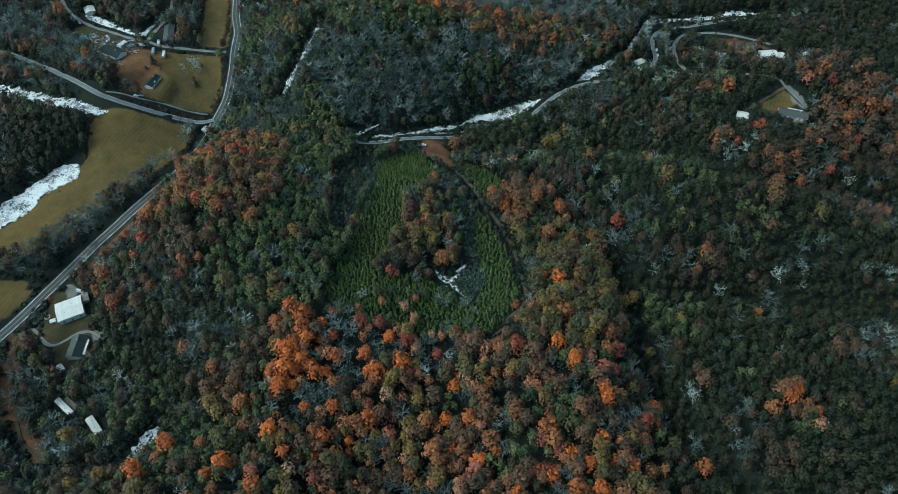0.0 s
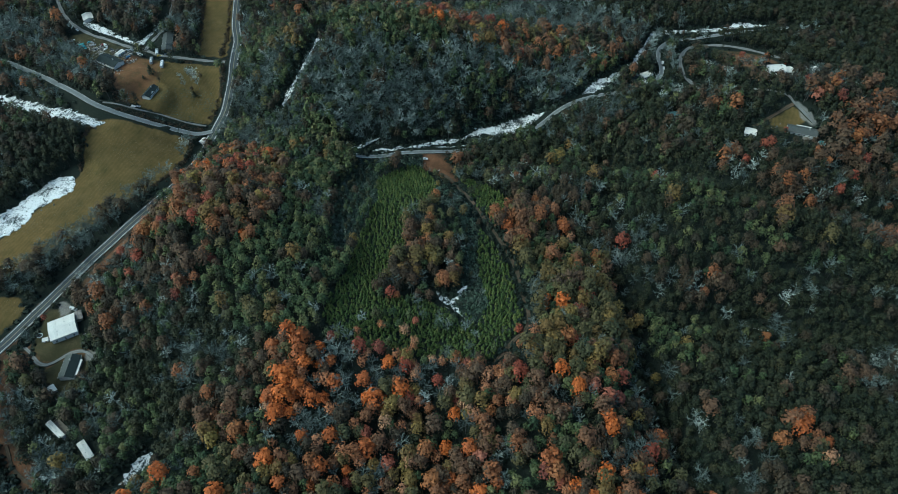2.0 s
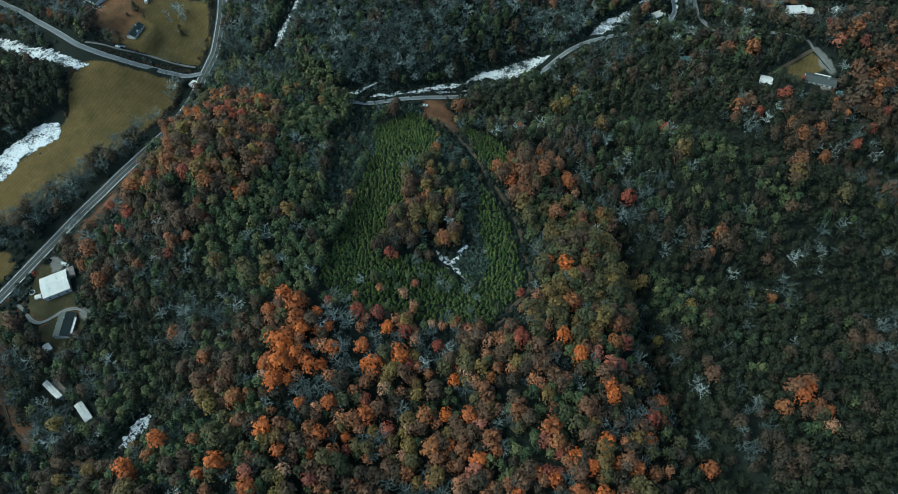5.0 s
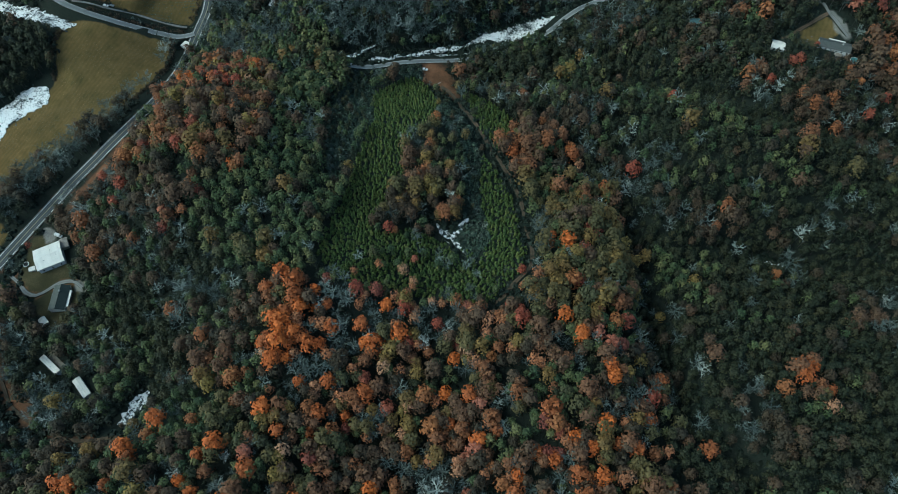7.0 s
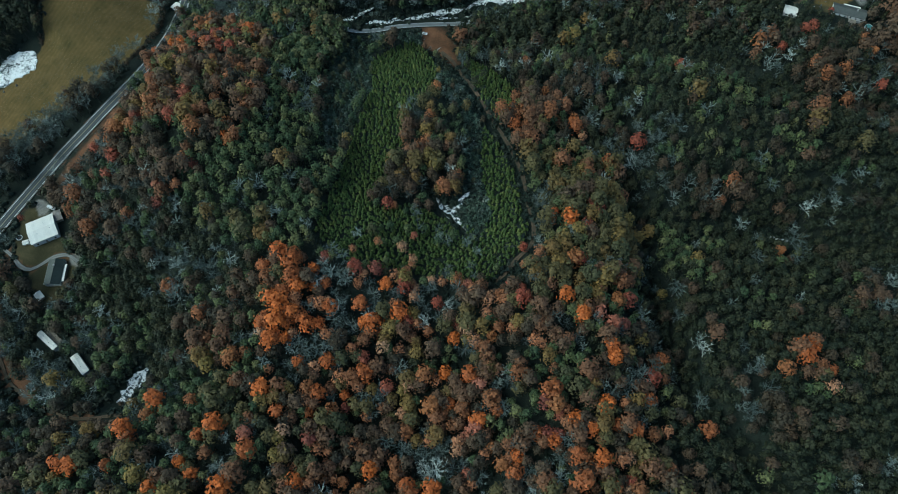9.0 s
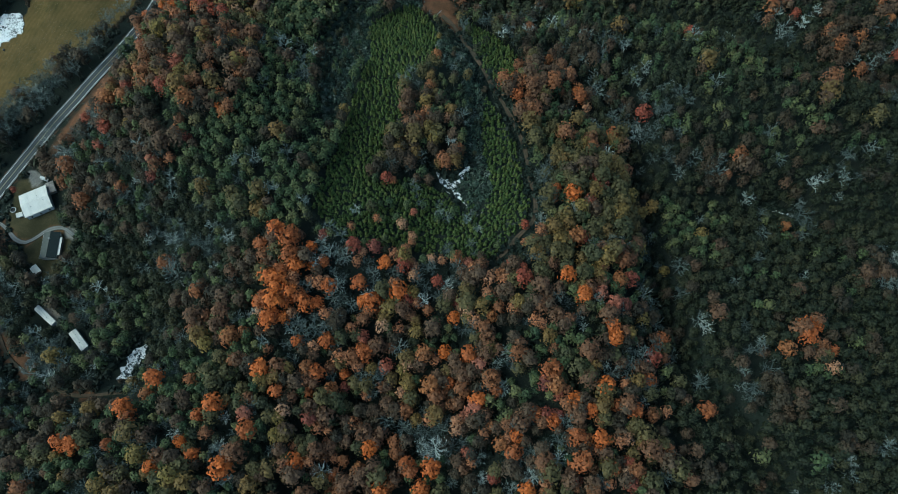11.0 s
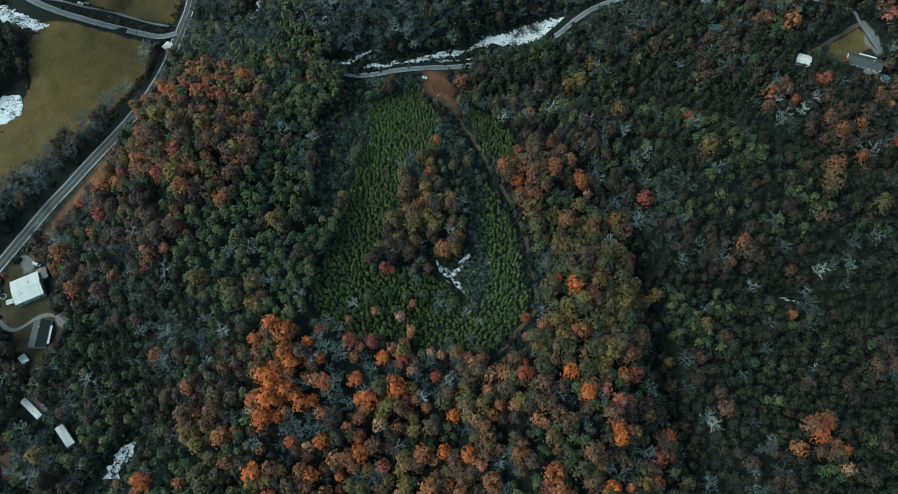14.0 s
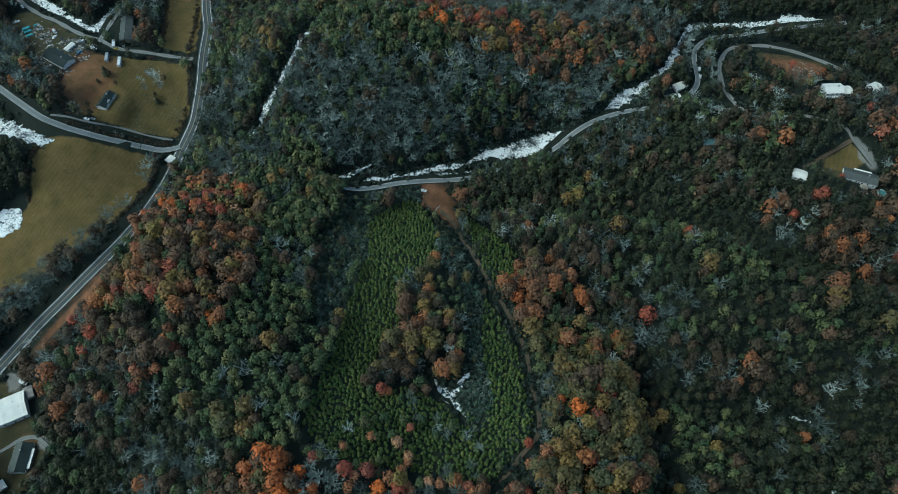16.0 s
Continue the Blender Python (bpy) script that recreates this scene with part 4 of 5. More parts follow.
STANDOUT = {  # trees that stand out of their surroundings: x, y, size
    "orange": [(-91, 234, 1.4), (-106, 233, 1.0), (-95, 211, 1.4), (-101, 229, 0.9), (-84, 205, 1.1), (-52, 205, 1.0), (-54, 214, 1.1), (-101, 168, 1.3), (-85, 183, 0.9), (-93, 157, 1.0), (-122, 149, 1.3), (99, 250, 1.0), (128, 152, 1.2), (186, 191, 1.2), (28, 137, 1.0), (4, 178, 1.2), (-9, 181, 1.0), (-130, 144, 0.9)],
    "red": [(-47, 234, 1.1), (32, 217, 1.2), (-13, 218, 0.9), (-74, 239, 0.8), (43, 163, 1.1), (35, 250, 0.7), (113, 334, 1.3), (66, 242, 1.0), (7, 152, 1.1), (145, 390, 0.9), (-177, 278, 1.0), (-40, 173, 1.1)],
    "salmon": [(-33, 250, 0.9), (15, 218, 1.1), (-47, 252, 0.7), (-63, 223, 1.4), (-36, 215, 1.1), (42, 193, 1.0), (-2, 145, 1.1), (-27, 243, 0.8), (-58, 191, 1.0)],
    "bare": [(-65, 212, 1.2), (-75, 189, 1.4), (-33, 182, 1.3), (2, 191, 1.4), (-62, 226, 1.2), (-13, 131, 1.5), (205, 271, 1.7), (109, 356, 1.1), (132, 319, 1.1), (140, 302, 1.2), (175, 283, 1.1), (126, 235, 1.3), (-51, 135, 1.0), (128, 167, 1.4), (-155, 244, 1.2), (200, 384, 1.3)],
    "gold": [(11, 203, 1.2), (-24, 191, 1.1), (82, 258, 1.3), (74, 249, 1.3), (80, 178, 0.9), (-78, 300, 0.8), (-149, 305, 1.0), (48, 261, 1.0), (100, 248, 1.2), (142, 257, 1.0), (-185, 133, 1.2)],
    "pine": [(179, 126, 1.5), (-5, 260, 0.9), (154, 129, 1.3)]}

kinds = list(KINDS)
mix_w = np.array([[MIX[m].get(k, 0) for k in kinds] for m in MIX], float)
mix_w /= mix_w.sum(1, keepdims=True)
mix_i = {m: i for i, m in enumerate(MIX)}


def open_ground(x, y, margin=2.5):
    """Where no road, water, field or building stands."""
    i, j = np.clip(np.searchsorted(ax, x), 0, len(ax) - 1), np.clip(np.searchsorted(ay, y), 0, len(ay) - 1)
    ok = NEAR_WAY[j, i] > margin
    for poly in MEADOWS + LAWNS + CLAYS + GRAVELS:
        ok &= ~inside(poly, x, y)
    for sx, sy, r in SITES:
        ok &= np.hypot(x - sx, y - sy) > r * 0.82
    return ok


step = 5.3
tx, ty = np.meshgrid(np.arange(-560, 520, step), np.arange(25, 720, step * 0.9))
tx[1::2] += step / 2
tx, ty = tx.ravel() + rng.uniform(-1.8, 1.8, tx.size), ty.ravel() + rng.uniform(-1.8, 1.8, tx.size)
keep = (np.abs(tx + 10) < 262 + 0.45 * (ty - 100)) & open_ground(tx, ty)
chance = np.clip((ty - 25) / 60, 0, 1)
for poly, share in list(zip(BRUSH, (0.55, 0.30, 0.1))) + list(zip(PINE_PLOTS, (0.0, 0.0, 0.34, 0.02))):
    chance[inside(poly, tx, ty)] = share
keep &= rng.random(tx.size) < chance
more_x, more_y = rng.uniform(-170, 230, 1500), rng.uniform(462, 610, 1500)
more = open_ground(more_x, more_y)
lane = smooth_line(ROADS["ridge_lane"][3] + [(-88, 440), (-80, 437.5)], 3.0)
bend = smooth_line([(8, 456.5), (33, 464), (64, 477)], 3.6)
lane = np.vstack([lane - (1, 5.5), lane - (0, 11), bend - (-3, 5.6), bend - (-2, 10)])
more_x, more_y, more = np.concatenate([more_x, lane[:, 0]]), np.concatenate([more_y, lane[:, 1]]), np.concatenate([more, np.ones(len(lane), bool)])
tx, ty = np.concatenate([tx[keep], more_x[more]]), np.concatenate([ty[keep], more_y[more]])
score = np.full((len(tx), len(MIX)), 1e-3)
score[:, mix_i["mixed"]] = 0.03
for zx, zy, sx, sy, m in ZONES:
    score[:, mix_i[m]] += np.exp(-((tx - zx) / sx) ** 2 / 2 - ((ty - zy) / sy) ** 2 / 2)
# ravines lean to the dark mix: their shade is carried by needle colour
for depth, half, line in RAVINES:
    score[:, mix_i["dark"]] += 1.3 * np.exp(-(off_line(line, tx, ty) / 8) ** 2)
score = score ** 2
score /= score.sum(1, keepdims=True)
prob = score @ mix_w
clump = np.stack([np.sin(tx / 13 + i * 1.7) * np.sin(ty / 11 + i * 2.9) + np.sin(tx / 29 - i) * np.sin(ty / 23 + i * 0.7) for i in range(len(kinds))], 1)
prob *= np.exp(1.05 * clump)
prob /= prob.sum(1, keepdims=True)
kind_of = (rng.random((len(tx), 1)) > np.cumsum(prob, 1)).sum(1).clip(0, len(kinds) - 1)
# broad crowns stand further apart than pines
broad = np.isin(kind_of, [kinds.index(k) for k in ("gold", "rust", "orange", "red", "salmon", "brown")])
stay = ~broad | (rng.random(len(tx)) < 0.72)
tx, ty, kind_of = tx[stay], ty[stay], kind_of[stay]

px, py = np.meshgrid(np.arange(-90, 50, 2.15), np.arange(224, 440, 2.15))
px, py = px.ravel() + rng.uniform(-1.0, 1.0, px.size), py.ravel() + rng.uniform(-1.0, 1.0, px.size)
keep = np.any([inside(plot, px, py) for plot in PINE_PLOTS], axis=0) & open_ground(px, py, 1.1)
tx, ty = np.concatenate([tx, px[keep]]), np.concatenate([ty, py[keep]])
kind_of = np.concatenate([kind_of, np.full(keep.sum(), kinds.index("young"))])
tz = ground_z(tx, ty)
size_of = rng.uniform(0.72, 1.2, len(tx))
needled = np.isin(kind_of, [kinds.index(k) for k in ("pine", "dark_shaded_pine")])
size_of[needled] *= 0.88
big = np.isin(kind_of, [kinds.index(k) for k in ("rust", "orange", "gold")])
size_of[big] *= rng.uniform(0.95, 1.3, big.sum())
scattered = inside(PINE_PLOTS[2], tx, ty) & (kind_of != kinds.index("young"))
size_of[scattered] *= 0.74
scrub = (inside(BRUSH[0], tx, ty) | inside(BRUSH[1], tx, ty)) & (kind_of != kinds.index("young"))
size_of[scrub] *= 0.55
knoll_top = (tx > -30) & (tx < 6) & (ty > 335) & (ty < 372) & (kind_of != kinds.index("young")) & ~scrub
size_of[knoll_top] *= 0.72
kind_of[scrub & (rng.random(len(tx)) < 0.65)] = kinds.index("dark_shaded_pine")
fringe = (tx > -88) & (tx < 34) & (ty > 214) & (ty < 243) & (kind_of != kinds.index("young")) & ~scattered
size_of[fringe] *= 0.92
for depth, half, line in RAVINES:
    hollow = (off_line(line, tx, ty) < 7) & (kind_of != kinds.index("young"))
    size_of[hollow] *= 0.85
# cleared verges and yards: only low growth on the side that faces the open valley head
ux, uy = tx + 1, ty - 70
ul = np.hypot(ux, uy)
tall = np.isin(kind_of, [kinds.index("young")], invert=True)
for d in (16, 12, 9, 6, 4):
    qx, qy = tx + ux / ul * d, ty + uy / ul * d
    i, j = np.clip(np.searchsorted(ax, qx), 0, len(ax) - 1), np.clip(np.searchsorted(ay, qy), 0, len(ay) - 1)
    shown = (ROAD_NEAR[j, i] < np.where((np.abs(qx - 14) < 36) & (qy < 425), 1.6, 0.5)) & (d < np.where((qx < -190) | ((qx > 193) & (qy > 512)), 17, 10)) & ~((qx > 4) & (qx < 62) & (qy > 440)) & ~((qx > 222) & (qy > 584)) & ~((qx > 148) & (qx < 181) & (qy > 500) & (qy < 536)) & ~((qx > 180) & (qx < 202) & (qy < 512) & (qy > 495)) & ~((qx > 208) & (qx < 258) & (qy > 462) & (qy < 495)) & ~((qx < -190) & (qy > 402) & (qy < 476)) & ~((qx < -80) & (qx > -200) & (qy > 432))
    shown |= (WATER_NEAR[j, i] < 0.5) & (d < np.where(qx < -90, 13, np.where((qx > 68) & (qx < 185), 17, 9))) & ~((tx > 2) & (tx < 64) & (ty < 0.36 * (tx - 4) + 456)) & ~((tx > 138) & (tx < 182) & (ty < 516))
    shown |= inside(CLAYS[1], qx, qy) | (inside(CLAYS[3], qx, qy) & (d < 13))
    for sx, sy, r in SITES + [(-19, 435, 10)]:
        shown |= np.hypot(qx - sx, qy - sy) < r * 0.8
    cut = shown & tall
    size_of[cut] = np.minimum(size_of[cut], 0.16 + d * 0.9 / 16)
screen = (tx > -190) & (tx < -80) & (ty > 400) & (ty < 475) | (tx > 2) & (tx < 64) & (ty > 436) & (ty < 0.34 * (tx - 4) + 455) | (tx > 138) & (tx < 182) & (ty > 496) & (ty < 516)
size_of[screen & tall] = np.maximum(size_of[screen & tall], 1.08)
for kind, places in STANDOUT.items():
    spot = np.array(places)
    crowd = np.zeros(len(tx), bool)
    for x, y, size in places:
        crowd |= (np.hypot(tx - x, ty - y) < 3.4 * size) & (kind_of != kinds.index("young"))
    tx, ty, size_of = np.concatenate([tx[~crowd], spot[:, 0]]), np.concatenate([ty[~crowd], spot[:, 1]]), np.concatenate([size_of[~crowd], spot[:, 2]])
    kind_of = np.concatenate([kind_of[~crowd], np.full(len(spot), kinds.index(kind))])
tz = ground_z(tx, ty)
turn_of = rng.uniform(0, 2 * np.pi, len(tx))
form_of = rng.integers(0, 4, len(tx))
tone_of = rng.random(len(tx))


def copies(v, f, rows, scale_z=1.0):
    """The arrays of a form, set down at every row's place, turn and size."""
    c, s, k = np.cos(turn_of[rows])[:, None], np.sin(turn_of[rows])[:, None], size_of[rows][:, None]
    x, y, z = v[:, 0][None], v[:, 1][None], v[:, 2][None]
    out = np.stack([(x * c - y * s) * k + tx[rows][:, None], (x * s + y * c) * k + ty[rows][:, None], z * k + tz[rows][:, None]], -1)
    tri = f[None] + (np.arange(len(rows)) * len(v))[:, None, None]
    return out.reshape(-1, 3), tri.reshape(-1, 3), np.repeat(tone_of[rows], len(v))


def tree_thing(kind, form, x, y, z, turn, size):
    fm, name, lab, cat = KINDS[kind]
    tree = tagged(new(name), lab, cat, group=cat + "s of the wood")
    tree.matrix_world = pose(x, y, z, 0, 0, math.degrees(turn)) @ Matrix.Scale(size, 4)
    for nm, me in zip(("trunk", "crown"), tree_meshes(kind, form)):
        ob = new(nm, me)
        ob.parent = tree
    return tree


TREE_MESHES = {}


def tree_meshes(kind, form):
    if (kind, form) not in TREE_MESHES:
        (tv, tf), (cv, cf) = FORMS[KINDS[kind][0]][form]
        TREE_MESHES[kind, form] = (mesh_data("trunk", tv, tf, GREY_BARK if kind == "bare" else BARK), mesh_data("crown", cv, cf, LEAF[kind], np.zeros(len(cv))))
    return TREE_MESHES[kind, form]


for ki, kind in enumerate(kinds):
    rows = np.nonzero(kind_of == ki)[0]
    fm, name, lab, cat = KINDS[kind]
    single = rows[np.argsort(np.hypot(tx[rows] - 0, ty[rows] - 120))][: 230]
    for i in single:
        tree_thing(kind, int(form_of[i]), tx[i], ty[i], tz[i], turn_of[i], size_of[i])
    rest = np.setdiff1d(rows, single)
    if not len(rest):
        continue
    crowns, trunks, n_c, n_t = [], [], 0, 0
    for fi in range(4):
        (tv, tf), (cv, cf) = FORMS[fm][fi]
        for far in (False, True):
            r = rest[(form_of[rest] == fi) & (((ty[rest] > 400) | (ty[rest] < 88)) == far)]
            if not len(r):
                continue
            v, f = thinned(cv, cf, 0.5) if far and fm in ("pine", "broad") else (cv, cf)
            a, b, t = copies(v, f, r)
            crowns.append((a, b + n_c, t))
            n_c += len(a)
            a, b, t = copies(tv[:10], tf[:10], r)
            trunks.append((a, b + n_t))
            n_t += len(a)
    wood = tagged(new(name + "s_of_the_wood"), "close-grown woodland: " + lab, "woodland", kind="stuff")
    for nm, me in (("crowns", mesh_data("crowns", np.vstack([c[0] for c in crowns]), np.vstack([c[1] for c in crowns]), LEAF[kind], np.concatenate([c[2] for c in crowns]))),
                   ("trunks", mesh_data("trunks", np.vstack([c[0] for c in trunks]), np.vstack([c[1] for c in trunks]), GREY_BARK if kind == "bare" else BARK))):
        ob = tagged(new(nm, me), kind="stuff")
        ob.parent = wood


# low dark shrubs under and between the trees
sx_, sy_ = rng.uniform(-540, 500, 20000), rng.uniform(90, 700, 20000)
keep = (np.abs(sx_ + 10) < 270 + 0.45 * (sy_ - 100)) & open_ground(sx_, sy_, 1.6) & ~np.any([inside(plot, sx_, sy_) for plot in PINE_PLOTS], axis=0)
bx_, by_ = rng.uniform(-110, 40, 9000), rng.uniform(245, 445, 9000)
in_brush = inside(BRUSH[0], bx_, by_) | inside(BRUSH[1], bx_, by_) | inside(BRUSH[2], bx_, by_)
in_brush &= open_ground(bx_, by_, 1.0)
# pale brush added over the far slope, lightening it the way haze does
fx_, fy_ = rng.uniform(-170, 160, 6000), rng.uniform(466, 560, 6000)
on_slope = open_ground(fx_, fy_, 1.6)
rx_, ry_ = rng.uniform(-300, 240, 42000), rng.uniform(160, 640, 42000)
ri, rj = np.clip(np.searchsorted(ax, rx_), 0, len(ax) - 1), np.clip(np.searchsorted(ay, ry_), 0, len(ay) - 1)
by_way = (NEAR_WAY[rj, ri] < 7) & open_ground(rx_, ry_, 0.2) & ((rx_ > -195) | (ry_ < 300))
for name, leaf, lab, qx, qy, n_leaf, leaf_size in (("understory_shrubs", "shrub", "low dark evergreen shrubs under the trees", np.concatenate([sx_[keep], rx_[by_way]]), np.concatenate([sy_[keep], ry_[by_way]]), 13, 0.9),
                                                   ("clearing_brush", "brush", "tangled grey-green brush of clearings, with more added to lighten the hazy river slope", np.concatenate([bx_[in_brush], fx_[on_slope]]), np.concatenate([by_[in_brush], fy_[on_slope]]), 22, 0.55)):
    tx, ty, tz = qx, qy, ground_z(qx, qy)
    size_of, turn_of, tone_of = rng.uniform(0.7, 1.7, len(tx)), rng.uniform(0, 6.28, len(tx)), rng.random(len(tx))
    form_of, n_s = rng.integers(0, 3, len(tx)), 0
    shrub_v, shrub_f, shrub_t = [], [], []
    for fi in range(3):
        d = unit(n_leaf)
        d[:, 2] = np.abs(d[:, 2])
        v, f = leaf_fans(d * np.array((1.6, 1.6, 1.5)) * rng.uniform(0.6, 1.0, (n_leaf, 1)), d, leaf_size, 0.6)
        a, b, t = copies(v, f, np.nonzero(form_of == fi)[0])
        shrub_v.append(a)
        shrub_f.append(b + n_s)
        shrub_t.append(t)
        n_s += len(a)
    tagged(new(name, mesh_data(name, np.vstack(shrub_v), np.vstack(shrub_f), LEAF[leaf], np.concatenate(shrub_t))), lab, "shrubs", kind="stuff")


# brown hedgerow brush along the field edges
HEDGES = [[(-210, 551), (-206, 528), (-209, 505), (-215, 493)], [(-284, 484.5), (-262, 483.5), (-240, 484.5), (-218, 485)], [(-238, 570), (-246, 610), (-255, 655), (-264, 700)], [(-224, 474), (-225, 445), (-237, 405), (-262, 375)],
          [(-206, 556), (-232, 556), (-250, 558)], [(-296, 545), (-300, 525), (-292, 505), (-284, 494)], [(-213, 562), (-222, 620), (-234, 690)], [(-288, 352), (-302, 335), (-325, 322)], [(-296, 470), (-302, 450), (-300, 420)]]
hx_, hy_ = [], []
for hedge in HEDGES:
    for qx, qy in smooth_line(hedge, 0.8):
        if rng.random() < 0.75:
            for _ in range(2):
                hx_.append(qx + rng.normal(0, 1.2))
                hy_.append(qy + rng.normal(0, 1.2))
tx, ty = np.array(hx_), np.array(hy_)
hi_, hj_ = np.clip(np.searchsorted(ax, tx), 0, len(ax) - 1), np.clip(np.searchsorted(ay, ty), 0, len(ay) - 1)
clear = NEAR_WAY[hj_, hi_] > -0.8
tx, ty = tx[clear], ty[clear]
tz = ground_z(tx, ty)
size_of, turn_of, tone_of = rng.uniform(0.4, 1.15, len(tx)), rng.uniform(0, 6.28, len(tx)), rng.random(len(tx))
d = unit(15)
d[:, 2] = np.abs(d[:, 2])
v, f = leaf_fans(d * np.array((1.5, 1.5, 1.7)) * rng.uniform(0.6, 1.0, (15, 1)), d, 0.62, 0.6)
a, b, t = copies(v, f, np.arange(len(tx)))
tagged(new("hedgerow_brush", mesh_data("hedgerow_brush", a, b, LEAF["brown"], t)), "ragged brown brush along the field edges", "brush", kind="stuff")


# dry grass tufts of the meadows
gx_, gy_ = rng.uniform(-345, -205, 60000), rng.uniform(290, 660, 60000)
keep = np.zeros(gx_.shape, bool)
for poly in MEADOWS:
    keep |= inside(poly, gx_, gy_)
gi, gj = np.clip(np.searchsorted(ax, gx_), 0, len(ax) - 1), np.clip(np.searchsorted(ay, gy_), 0, len(ay) - 1)
keep &= (NEAR_WAY[gj, gi] > 0.3) & (np.sin(gx_ / 9) * np.sin(gy_ / 7 + gx_ / 23) + rng.normal(0, 0.5, gx_.size) > 0.15)
gx_, gy_ = gx_[keep], gy_[keep]
up = np.tile((0.0, 0.0, 1.0), (len(gx_), 1))
v, f = leaf_fans(np.stack([gx_, gy_, ground_z(gx_, gy_) + 0.1], 1), up, 0.32, 0.45)
tagged(new("meadow_grass", mesh_data("meadow_grass", v, f, LEAF["hay"], np.repeat(rng.random(len(gx_)), 3))), "dry tan and olive grass tufts of the meadows", "grass", kind="stuff")


# dark weedy furrows of the ploughed field
fx_, fy_ = np.meshgrid(np.arange(-256, -208, 0.55), np.arange(486, 534, 2.3))
fy_ = fy_ + 0.16 * (fx_ + 232) + 0.5 * np.sin(fx_ / 5)
fx_, fy_ = fx_.ravel() + rng.uniform(-0.4, 0.4, fx_.size), fy_.ravel() + rng.normal(0, 0.22, fx_.size)
keep = inside([(-250, 520), (-212, 524), (-211, 487), (-250, 492), (-256, 503)], fx_, fy_) & (rng.random(fx_.size) < 0.55 + 0.4 * np.sin(fx_ / 7 + fy_ / 5))
fx_, fy_ = fx_[keep], fy_[keep]
v, f = leaf_fans(np.stack([fx_, fy_, ground_z(fx_, fy_) + 0.2], 1), np.tile((0.0, 0.0, 1.0), (len(fx_), 1)), 0.5, 0.7)
tagged(new("field_furrows", mesh_data("field_furrows", v, f, LEAF["brush"], np.repeat(rng.random(len(fx_)), 3))), "grey-green weeds in the furrows of the ploughed field", "weeds", kind="stuff")


# ---- buildings ----
def house(name, label, x, y, heading, length, width, wall_h, roof_h, wall_mat, roof_mat, windows=4, door=True, chimney=False, panels=0, other_roof=None, over=0.45, storeys=1, category="house"):
    """A gabled building along its heading: walls, two roof slopes, windows with frames, door, chimney."""
    z = float(np.min(ground_z([x, x + 3, x - 3], [y, y - 3, y + 3])))
    thing = tagged(new(name), label, category)
    thing.matrix_world = pose(x, y, z, 0, 0, heading - 90)
    hw, hl, sl = width / 2, length / 2, roof_h / (width / 2)
    part("wall", prism([(-hw, -1.2), (hw, -1.2), (hw, wall_h), (0, wall_h + roof_h), (-hw, wall_h)], -hl, hl), wall_mat, thing)
    part("foundation", boxed(-hw - 0.06, -hl - 0.06, -1.4, hw + 0.06, hl + 0.06, 0.25), CONCRETE, thing)
    for side in (-1, 1):
        mat = other_roof if other_roof and side > 0 else roof_mat
        ex, ez = hw + over, wall_h - sl * over
        rows = panels or 1
        slope = None
        for i in range(rows):
            y0, y1 = -hl - over + (length + 2 * over) * i / rows, -hl - over + (length + 2 * over) * (i + 1) / rows
            lift = 0.05 + (0.03 * ((i * 7) % 3) if panels else 0.0)
            bm = prism([(0, wall_h + roof_h + lift), (side * ex, ez + lift), (side * ex, ez + lift + 0.14), (0, wall_h + roof_h + lift + 0.14)], y0, y1 - (0.02 if panels else 0))
            ob = part("roof_panel" if panels else "roof_slope", bm, mat, slope or thing)
            slope = slope or (ob if panels else None)
        gut = part("gutter", boxed(side * ex - 0.07, -hl - over, ez - 0.02, side * ex + 0.07, hl + over, ez + 0.13), WHITE_SIDING, thing)
        for i in range(windows * storeys):
            k, st = i % windows, i // windows
            wy, wz = -hl + length * (k + 0.5) / windows, 1.0 + st * 2.7
            if wz + 1.3 > wall_h + 0.1:
                continue
            fr = part("window_frame", boxed(side * hw - 0.05, wy - 0.62, wz - 0.08, side * hw + 0.05, wy + 0.62, wz + 1.28), WHITE_SIDING, thing)
            part("pane", boxed(side * hw - 0.07, wy - 0.52, wz, side * hw + 0.07, wy + 0.52, wz + 1.2), GLASS, fr)
    part("ridge_cap", prism([(-0.22, wall_h + roof_h + 0.2 - sl * 0.2), (0, wall_h + roof_h + 0.27), (0.22, wall_h + roof_h + 0.2 - sl * 0.2), (0, wall_h + roof_h + 0.12)], -hl - over, hl + over), other_roof or roof_mat, thing)
    if door:
        d = part("door", boxed(hw - 0.04, -0.5, 0.05, hw + 0.09, 0.5, 2.1), DECK_WOOD, thing)
        part("door_handle", boxed(hw + 0.09, 0.32, 1.0, hw + 0.13, 0.4, 1.1), SCRAP, d)
    if chimney:
        c = part("chimney", boxed(-0.4, hl * 0.4, wall_h, 0.4, hl * 0.4 + 0.8, wall_h + roof_h + 1.0), CONCRETE, thing)
        part("chimney_cap", boxed(-0.5, hl * 0.4 - 0.1, wall_h + roof_h + 1.0, 0.5, hl * 0.4 + 0.9, wall_h + roof_h + 1.12), CONCRETE, c)
    return thing


